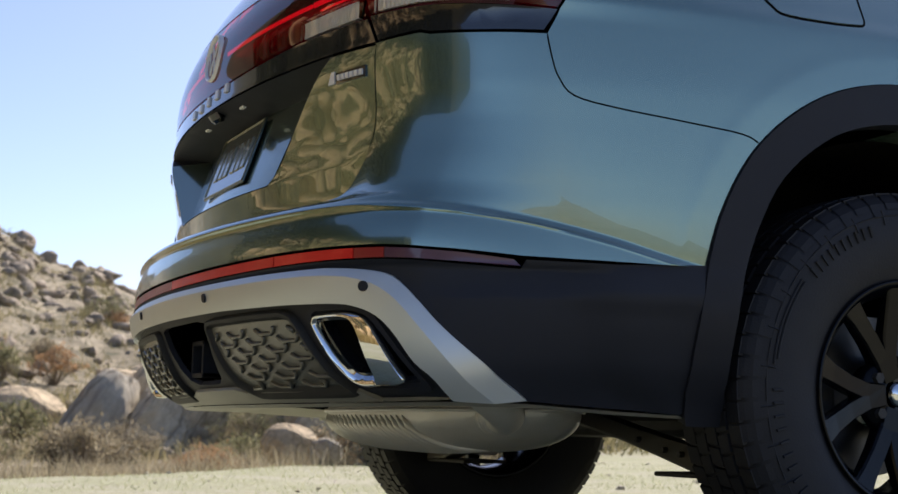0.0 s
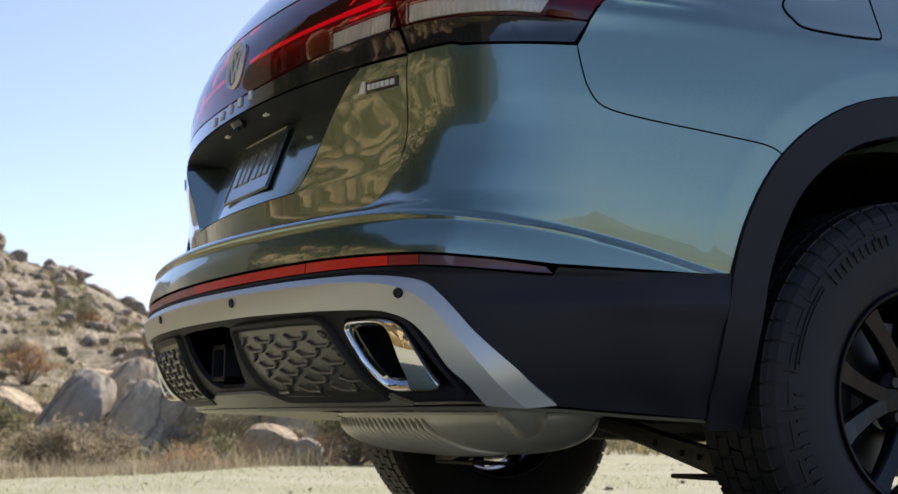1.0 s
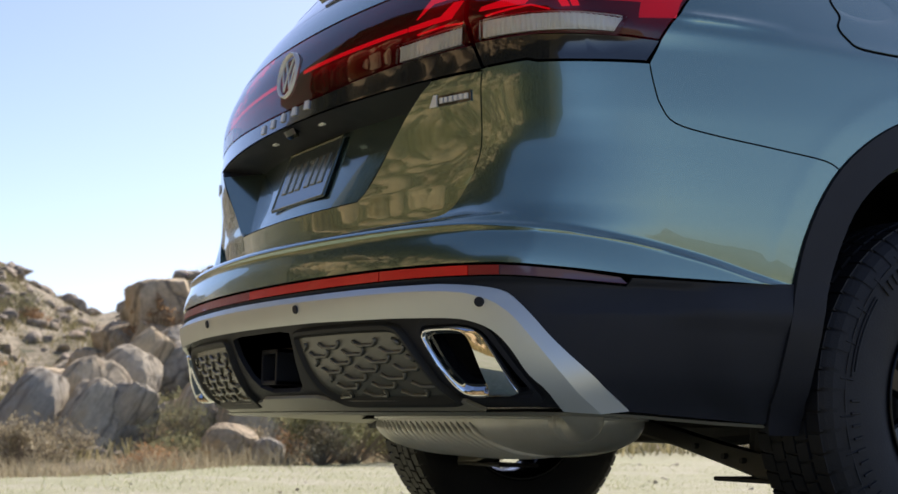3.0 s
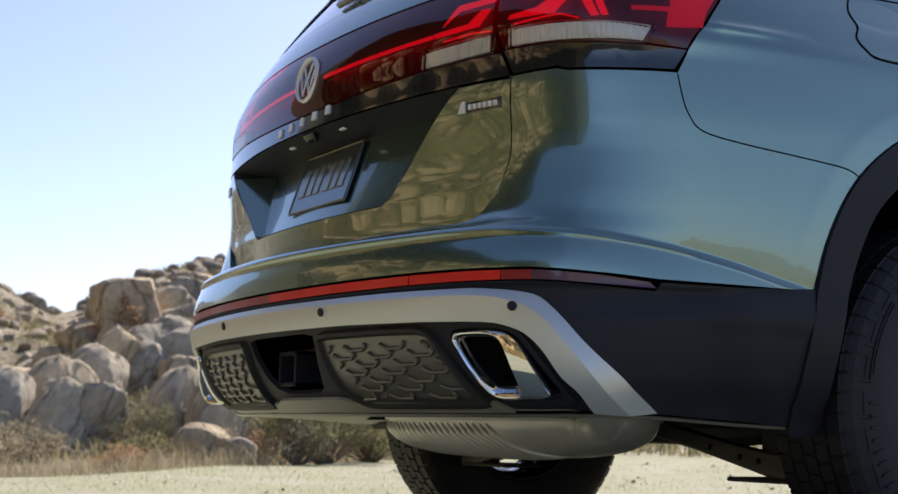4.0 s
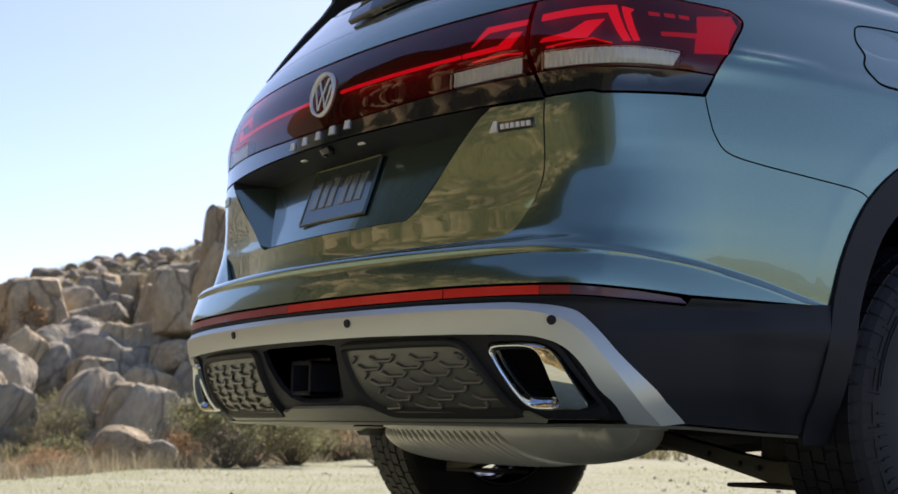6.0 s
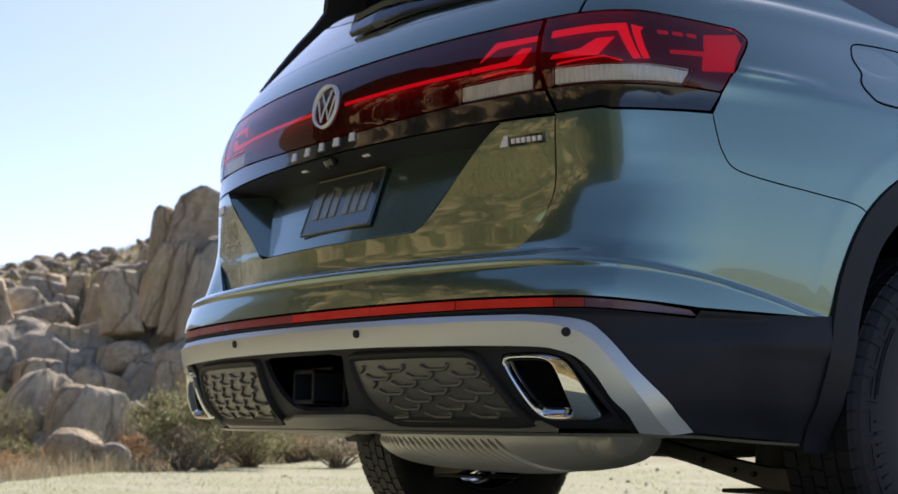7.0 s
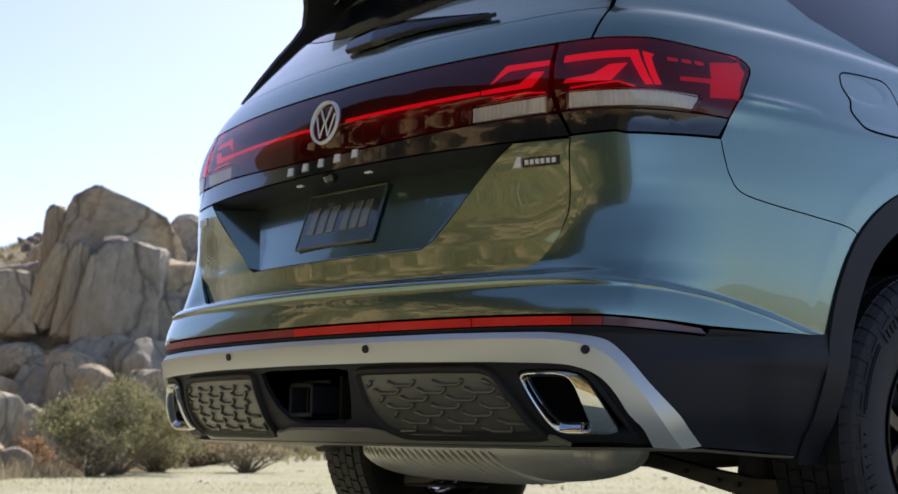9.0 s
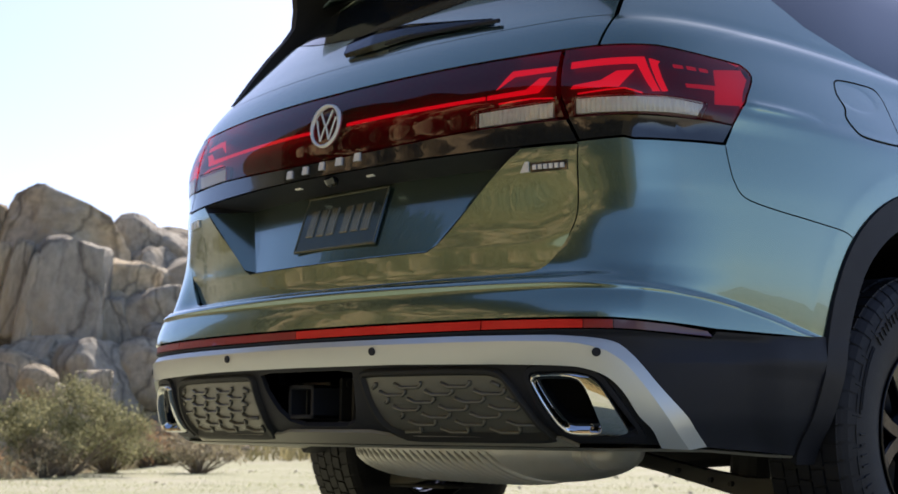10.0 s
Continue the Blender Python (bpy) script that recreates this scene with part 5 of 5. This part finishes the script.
bm = bmesh.new()
radii = [0] + list(np.geomspace(.6, 2600, 150))
NA = 260
rings = []
for r in radii[1:]:
    a = np.arange(NA) * 2 * math.pi / NA
    X, Y = 1 + r * np.cos(a), r * np.sin(a)
    Z = height(X, Y)
    rings.append([bm.verts.new(p) for p in zip(X, Y, Z)])
c = bm.verts.new((1, 0, 0))
for k in range(NA):
    bm.faces.new((c, rings[0][k], rings[0][(k + 1) % NA]))
for a, b in zip(rings, rings[1:]):
    for k in range(NA):
        bm.faces.new((a[k], b[k], b[(k + 1) % NA], a[(k + 1) % NA]))
ground = tagged(part("ground", bm, M_GROUND, smooth=True), "dry pale gravel with sparse green grass and stony hills", "ground", kind="structure")


# ---------- rocks ----------
def rock_mesh(seed, block, rough=.05, level=5):
    """A lump of weathered granite of unit size: a rounded block cut by joint planes. block: 0 round to 1 angular."""
    rnd = random.Random(seed)
    bm = bmesh.new()
    bmesh.ops.create_icosphere(bm, subdivisions=level, radius=1.0)
    cuts = []
    for _ in range(5 + int(9 * block)):
        n = Vector((rnd.uniform(-1, 1), rnd.uniform(-1, 1), rnd.uniform(-.7, .7)))
        if block > .4 and rnd.random() < .6:
            k = rnd.randrange(3)
            n = Vector([(1 if i == k else 0) * rnd.choice((-1, 1)) + rnd.uniform(-.25, .25) for i in range(3)])
        cuts.append((n.normalized(), rnd.uniform(.60, .92)))
    shift = Vector((rnd.uniform(-50, 50), rnd.uniform(-50, 50), rnd.uniform(-50, 50)))
    sq = 1.15 + 1.6 * block
    for v in bm.verts:
        d = v.co.normalized()
        k = (abs(d.x) ** (2 * sq) + abs(d.y) ** (2 * sq) + abs(d.z) ** (2 * sq)) ** (-1 / (2 * sq))
        p = d * k
        for n, h in cuts:
            over = p.dot(n) - h
            if over > 0:
                p = p - n * over * (.75 + .23 * block)
        n1 = noise.fractal(p * 1.2 + shift, 1.0, 2.0, 3)
        n2 = noise.fractal(p * 5.0 + shift, .9, 2.1, 4)
        crack = abs(noise.noise(Vector((p.x * 1.6, p.y * 1.6, p.z * .7)) + shift * 1.7))
        p = p * (1 + rough * 1.6 * n1 + rough * .55 * n2 - .10 * block * max(0, 1 - crack / .05))
        v.co = p
    me = bpy.data.meshes.new("boulder")
    bm.to_mesh(me)
    bm.free()
    me.shade_smooth()
    me.materials.append(M_ROCK)
    return me


ROCKS = [rock_mesh(k, (.12, .42, .1, .66, .5, .34, .6, .74, .25, .7)[k]) for k in range(10)]


peaked = rock_mesh(31, .5)
for v in peaked.vertices:      # a crest off the middle, falling to one side
    if v.co.z > 0:
        v.co.z *= 1.30 - .80 * abs(v.co.y - .30)
ROCKS.append(peaked)


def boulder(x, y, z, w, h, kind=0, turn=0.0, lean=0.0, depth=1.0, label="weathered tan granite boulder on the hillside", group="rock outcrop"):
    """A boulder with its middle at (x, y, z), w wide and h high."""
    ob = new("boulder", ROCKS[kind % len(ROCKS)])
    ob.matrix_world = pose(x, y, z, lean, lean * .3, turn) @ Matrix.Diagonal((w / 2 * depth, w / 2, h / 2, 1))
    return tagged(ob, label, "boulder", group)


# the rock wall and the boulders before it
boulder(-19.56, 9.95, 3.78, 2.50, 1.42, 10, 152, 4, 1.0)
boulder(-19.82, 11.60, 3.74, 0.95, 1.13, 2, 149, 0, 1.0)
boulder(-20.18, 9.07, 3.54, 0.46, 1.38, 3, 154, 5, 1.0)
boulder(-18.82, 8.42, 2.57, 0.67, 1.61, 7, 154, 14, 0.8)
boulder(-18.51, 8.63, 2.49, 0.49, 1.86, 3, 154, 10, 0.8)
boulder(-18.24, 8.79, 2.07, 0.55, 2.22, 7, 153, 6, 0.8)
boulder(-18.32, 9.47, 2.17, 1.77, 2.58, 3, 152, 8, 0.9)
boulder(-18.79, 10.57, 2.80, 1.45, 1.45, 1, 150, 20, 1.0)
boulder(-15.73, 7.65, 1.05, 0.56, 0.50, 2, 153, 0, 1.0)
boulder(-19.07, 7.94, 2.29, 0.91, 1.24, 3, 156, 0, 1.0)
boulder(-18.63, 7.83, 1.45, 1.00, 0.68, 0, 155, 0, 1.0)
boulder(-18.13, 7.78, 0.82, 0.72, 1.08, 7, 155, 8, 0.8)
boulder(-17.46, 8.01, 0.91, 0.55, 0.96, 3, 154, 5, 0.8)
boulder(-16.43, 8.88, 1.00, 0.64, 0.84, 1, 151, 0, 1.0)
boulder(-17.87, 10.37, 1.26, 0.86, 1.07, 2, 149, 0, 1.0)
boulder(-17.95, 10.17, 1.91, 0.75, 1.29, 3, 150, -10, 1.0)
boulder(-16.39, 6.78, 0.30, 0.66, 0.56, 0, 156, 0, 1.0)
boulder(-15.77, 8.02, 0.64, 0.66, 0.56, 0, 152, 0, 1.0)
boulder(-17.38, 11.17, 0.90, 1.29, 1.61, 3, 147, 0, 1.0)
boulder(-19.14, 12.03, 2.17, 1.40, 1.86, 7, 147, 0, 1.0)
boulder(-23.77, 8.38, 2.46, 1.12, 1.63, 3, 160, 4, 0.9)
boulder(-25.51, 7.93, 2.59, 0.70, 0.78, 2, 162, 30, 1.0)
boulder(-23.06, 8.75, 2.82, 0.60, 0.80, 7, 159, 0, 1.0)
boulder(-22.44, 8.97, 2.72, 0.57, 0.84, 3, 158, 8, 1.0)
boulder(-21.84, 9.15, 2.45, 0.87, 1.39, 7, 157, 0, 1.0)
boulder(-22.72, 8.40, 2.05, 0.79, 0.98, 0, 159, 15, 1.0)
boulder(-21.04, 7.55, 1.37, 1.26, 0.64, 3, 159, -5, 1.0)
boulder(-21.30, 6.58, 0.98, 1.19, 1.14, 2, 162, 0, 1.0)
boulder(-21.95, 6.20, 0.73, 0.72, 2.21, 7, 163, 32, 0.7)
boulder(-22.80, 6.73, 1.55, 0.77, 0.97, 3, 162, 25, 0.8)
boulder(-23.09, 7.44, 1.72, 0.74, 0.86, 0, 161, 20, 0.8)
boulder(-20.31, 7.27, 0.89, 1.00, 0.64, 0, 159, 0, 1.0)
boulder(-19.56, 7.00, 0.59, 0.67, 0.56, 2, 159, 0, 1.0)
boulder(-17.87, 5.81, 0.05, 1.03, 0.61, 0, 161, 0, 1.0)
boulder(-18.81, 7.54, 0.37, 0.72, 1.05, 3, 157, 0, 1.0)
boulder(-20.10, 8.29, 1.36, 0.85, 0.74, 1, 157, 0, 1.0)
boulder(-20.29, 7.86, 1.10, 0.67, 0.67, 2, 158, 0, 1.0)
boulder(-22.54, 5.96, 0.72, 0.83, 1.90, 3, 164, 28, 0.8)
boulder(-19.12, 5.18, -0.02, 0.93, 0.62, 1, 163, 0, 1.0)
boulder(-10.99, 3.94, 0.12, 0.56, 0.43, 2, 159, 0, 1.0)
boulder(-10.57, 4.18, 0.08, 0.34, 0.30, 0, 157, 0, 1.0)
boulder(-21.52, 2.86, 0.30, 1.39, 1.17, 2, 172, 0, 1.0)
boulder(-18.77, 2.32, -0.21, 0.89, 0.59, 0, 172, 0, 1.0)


def scatter(name, label, count, seed, spread, sizes, material):
    """Many loose rocks on the slopes, as one heap of stuff."""
    rnd = random.Random(seed)
    src = bmesh.new()
    bmesh.ops.create_icosphere(src, subdivisions=2, radius=1.0)
    base = np.array([v.co for v in src.verts])
    faces = np.array([[v.index for v in f.verts] for f in src.faces])
    src.free()
    V, F = [], []
    for k in range(count):
        a, r = spread(rnd)
        x, y = 3 + r * math.cos(radians(a)), -1.2 + r * math.sin(radians(a))
        z = float(height(np.array([x]), np.array([y]))[0])
        s = rnd.uniform(*sizes) * rnd.uniform(.5, 1.0) * (r / 30) ** .6
        shift = Vector((rnd.uniform(-90, 90), rnd.uniform(-90, 90), 0))
        P = base.copy()
        for _ in range(9):
            n = np.array(Vector((rnd.uniform(-1, 1), rnd.uniform(-1, 1), rnd.uniform(-1, 1))).normalized())
            h = rnd.uniform(.35, .75)
            over = np.clip(P @ n - h, 0, None)
            P = P - over[:, None] * n
        P = P * (1 + .12 * np.array([noise.noise(Vector(p) * 2.2 + shift) for p in P])[:, None])
        w = np.array([rnd.uniform(.8, 1.3), rnd.uniform(.8, 1.3), rnd.uniform(.6, 1.1)]) * s
        t = rnd.uniform(0, 6.28)
        P = P * w
        P = np.stack([P[:, 0] * math.cos(t) - P[:, 1] * math.sin(t) + x, P[:, 0] * math.sin(t) + P[:, 1] * math.cos(t) + y, P[:, 2] + z + s * .15], 1)
        F.append(faces + len(V) * len(base))
        V.append(P)
    me = bpy.data.meshes.new(name)
    me.from_pydata(np.concatenate(V).tolist(), [], np.concatenate(F).tolist())
    me.shade_smooth()
    me.materials.append(material)
    return tagged(new(name, me), label, "rocks", kind="stuff")


scatter("hillside_rocks", "countless pale granite rocks on the hillside", 3000, 3, lambda r: (r.uniform(138, 184), 19 + 62 * r.random() ** .9), (.04, .42), M_FARROCK)
scatter("slope_rocks", "rough tan granite blocks on the slope", 320, 5, lambda r: (r.uniform(206, 276), r.uniform(20, 34)), (.5, 2.2), M_OCHRE)
scatter("pebbles", "small pale stones lying on the gravel", 320, 9, lambda r: (r.uniform(110, 182), r.uniform(4, 19)), (.015, .06), M_ROCK)

# blocks that fill the wall between and behind the large ones
rnd = random.Random(21)
for k in range(170):
    a = rnd.uniform(138, 166.5)
    r = 23.0 + 6.0 * rnd.random()
    s = rnd.uniform(.6, 1.5) * (1.0 if a < 157 else .8)
    x, y = 3 + r * math.cos(radians(a)), -1.2 + r * math.sin(radians(a))
    z = float(height(np.array([x]), np.array([y]))[0])
    boulder(x, y, z + s * rnd.uniform(.0, .25), s * rnd.uniform(.8, 1.3), s * rnd.uniform(.8, 1.3), rnd.choice((0, 1, 2, 3, 4, 5, 8, 8, 9)), a + rnd.uniform(-25, 25), rnd.uniform(-14, 24))


# tightly packed, leaning blocks at the foot of the wall
for k in range(60):
    a = rnd.uniform(153, 168)
    r = rnd.uniform(19.5, 25)
    s = rnd.uniform(.5, 1.35)
    x, y = 3 + r * math.cos(radians(a)), -1.2 + r * math.sin(radians(a))
    z = float(height(np.array([x]), np.array([y]))[0])
    boulder(x, y, z + s * rnd.uniform(.05, .3), s * rnd.uniform(.7, 1.1), s * rnd.uniform(.9, 1.8), rnd.choice((1, 3, 4, 5, 7, 7, 8, 9)), a + rnd.uniform(-20, 20), rnd.uniform(8, 40))


# ---------- plants ----------
def blades(name, spots, height_range, width, lean, seed, material, parent=None):
    """Thin curved blades that rise from the spots."""
    rnd = random.Random(seed)
    V, F = [], []
    for x, y, z in spots:
        h, a, b = rnd.uniform(*height_range), rnd.uniform(0, 6.283), rnd.uniform(0, 6.283)
        dx, dy, l = math.cos(a), math.sin(a), rnd.uniform(.1, lean) * h
        wx, wy = math.cos(b) * width / 2, math.sin(b) * width / 2
        k = len(V)
        V += [(x - wx, y - wy, z), (x + wx, y + wy, z), (x + dx * l * .4 + wx * .7, y + dy * l * .4 + wy * .7, z + h * .6), (x + dx * l * .4 - wx * .7, y + dy * l * .4 - wy * .7, z + h * .6), (x + dx * l, y + dy * l, z + h)]
        F += [(k, k + 1, k + 2, k + 3), (k + 3, k + 2, k + 4)]
    me = bpy.data.meshes.new(name)
    me.from_pydata(V, [], F)
    me.materials.append(material)
    ob = new(name, me)
    ob.parent = parent
    return ob


def bush(x, y, w, h, seed, leaf_material, leaves, label, leaf=.018):
    """A low desert shrub: forking twigs from the root and a ragged crown of small leaves."""
    rnd = random.Random(seed)
    z0 = float(height(np.array([x]), np.array([y]))[0])
    ob = thing("bush", label, "bush", "desert shrubs", pose(x, y, z0 - .02))
    bm = bmesh.new()
    tips = []
    for _ in range(46):
        a, out = rnd.uniform(0, 6.283), rnd.random() ** .6
        end = Vector((math.cos(a) * w / 2 * out, math.sin(a) * w / 2 * out, h * (1 - .55 * out * out) * rnd.uniform(.65, 1.08)))
        mid = end * .55 + Vector((rnd.uniform(-.05, .05), rnd.uniform(-.05, .05), rnd.uniform(-.03, .08) * h))
        tube(bm, [(end.x * .06, end.y * .06, 0), mid, end], [.009, .006, .0025], 4, False)
        for _ in range(4):
            s = rnd.uniform(.4, .95)
            q = mid.lerp(end, s) if s > .5 else mid
            t = q + Vector((rnd.gauss(0, .13) * w * .6, rnd.gauss(0, .13) * w * .6, rnd.uniform(.02, .22) * h))
            tube(bm, [q, t], [.004, .0015], 3, False)
            tips += [t, q.lerp(t, .6), end]
    part("stem", bm, M_TWIG, ob)
    V, F = [], []
    for _ in range(leaves):
        c = rnd.choice(tips) + Vector((rnd.gauss(0, .05), rnd.gauss(0, .05), rnd.gauss(0, .04)))
        if c.z < .01:
            continue
        u = Vector((rnd.gauss(0, 1), rnd.gauss(0, 1), rnd.gauss(.6, 1))).normalized()
        v = u.cross(Vector((rnd.gauss(0, 1), rnd.gauss(0, 1), rnd.gauss(0, 1)))).normalized()
        s = leaf * rnd.uniform(.5, 1.3)
        k = len(V)
        V += [tuple(c - u * s), tuple(c + v * s * .35), tuple(c + u * s), tuple(c - v * s * .35)]
        F.append((k, k + 1, k + 2, k + 3))
    me = bpy.data.meshes.new("crown")
    me.from_pydata(V, [], F)
    me.materials.append(leaf_material)
    crown = new("crown", me)
    crown.parent = ob
    return ob


bush(-8.45, 4.1, 1.40, .74, 1, M_SAGE, 15000, "dry olive desert shrub on the gravel")
bush(-9.1, 4.9, .95, .48, 2, M_SAGE, 6000, "dry olive desert shrub on the gravel")
bush(-8.0, 3.65, .55, .34, 3, M_STRAW, 1800, "small straw-coloured shrub on the gravel")
bush(-8.7, 5.6, .9, .40, 4, M_STRAW, 2400, "straw-coloured shrub on the gravel")
bush(-9.6, 2.75, .72, .32, 5, M_RUSSET, 3000, "low russet shrub beside pale stones")
bush(-14.5, 3.0, 1.1, .5, 6, M_STRAW, 2200, "thin straw-coloured shrub on the gravel")
bush(-13.4, 2.2, .8, .42, 7, M_STRAW, 1600, "thin straw-coloured shrub on the gravel")
bush(-16.0, 5.0, 1.3, .7, 8, M_SAGE, 3200, "olive desert shrub before the rocks")
for k in range(26):
    a, r = rnd.uniform(150, 181), rnd.uniform(20, 52)
    bush(3 + r * math.cos(radians(a)), -1.2 + r * math.sin(radians(a)), rnd.uniform(.7, 1.8), rnd.uniform(.4, .9), 30 + k, rnd.choice((M_SAGE, M_SAGE, M_STRAW, M_RUSSET)), 700, "dry desert shrub among the rocks", .05)


for k in range(22):
    a, r = rnd.uniform(150, 181), rnd.uniform(11.5, 18.5)
    if a < 161.5 and r < 15:
        r += 5
    bush(3 + r * math.cos(radians(a)), -1.2 + r * math.sin(radians(a)), rnd.uniform(.45, 1.1), rnd.uniform(.2, .55), 80 + k, rnd.choice((M_SAGE, M_STRAW, M_STRAW, M_RUSSET)), 1100, "dry brittle shrub at the gravel's edge", .03)


def spots(count, seed, a0, a1, r0, r1, clumps=0, size=.10):
    rnd = random.Random(seed)
    A = [(rnd.uniform(a0, a1), r0 + (r1 - r0) * rnd.random()) for _ in range(clumps or count)]
    out = []
    for _ in range(count):
        a, r = rnd.choice(A) if clumps else (rnd.uniform(a0, a1), r0 + (r1 - r0) * rnd.random() ** .8)
        x, y = 3 + r * math.cos(radians(a)), -1.2 + r * math.sin(radians(a))
        if clumps:
            x, y = x + rnd.gauss(0, size), y + rnd.gauss(0, size)
        out.append((x, y))
    X, Y = np.array(out).T
    return list(zip(X, Y, height(X, Y) - .004))


tagged(blades("short_grass", spots(24000, 1, 108, 182, 4.6, 15, 700, .22), (.006, .030), .005, 1.6, 2, M_TURF), "sparse short dry grass on the gravel", "grass", kind="stuff")
tagged(blades("dry_stalks", spots(1500, 4, 157, 182, 10.5, 18.5, 150), (.06, .30), .004, 1.6, 5, M_STRAW), "thin dry stalks along the gravel's edge", "grass", kind="stuff")
tagged(blades("hillside_scrub", spots(70000, 6, 138, 184, 18, 74, 3200, .26), (.06, .34), .026, 1.5, 7, M_OLIVE), "low olive scrub between the rocks of the hillside", "scrub", kind="stuff")
tagged(blades("slope_scrub", spots(34000, 8, 204, 302, 28, 70), (.3, 1.2), .7, 1.3, 11, M_DARKSCRUB), "dense dark scrub on the steep slope", "scrub", kind="stuff")
tagged(blades("golden_scrub", spots(42000, 12, 187, 308, 6.5, 28, 1000, .40), (.10, .8), .07, 1.3, 13, M_GOLD), "golden dry brush before the steep slope", "scrub", kind="stuff")
tagged(blades("bank_grass", [(x, y, z) for x, y, z in spots(34000, 14, 151, 184, 6, 19, 520, .17) if 0.0 < -.72 * x - .69 * y - 3.5 < 3.5], (.05, .22), .005, 1.5, 15, M_STRAW), "dry brittle grass along the gravel's bank", "grass", kind="stuff")
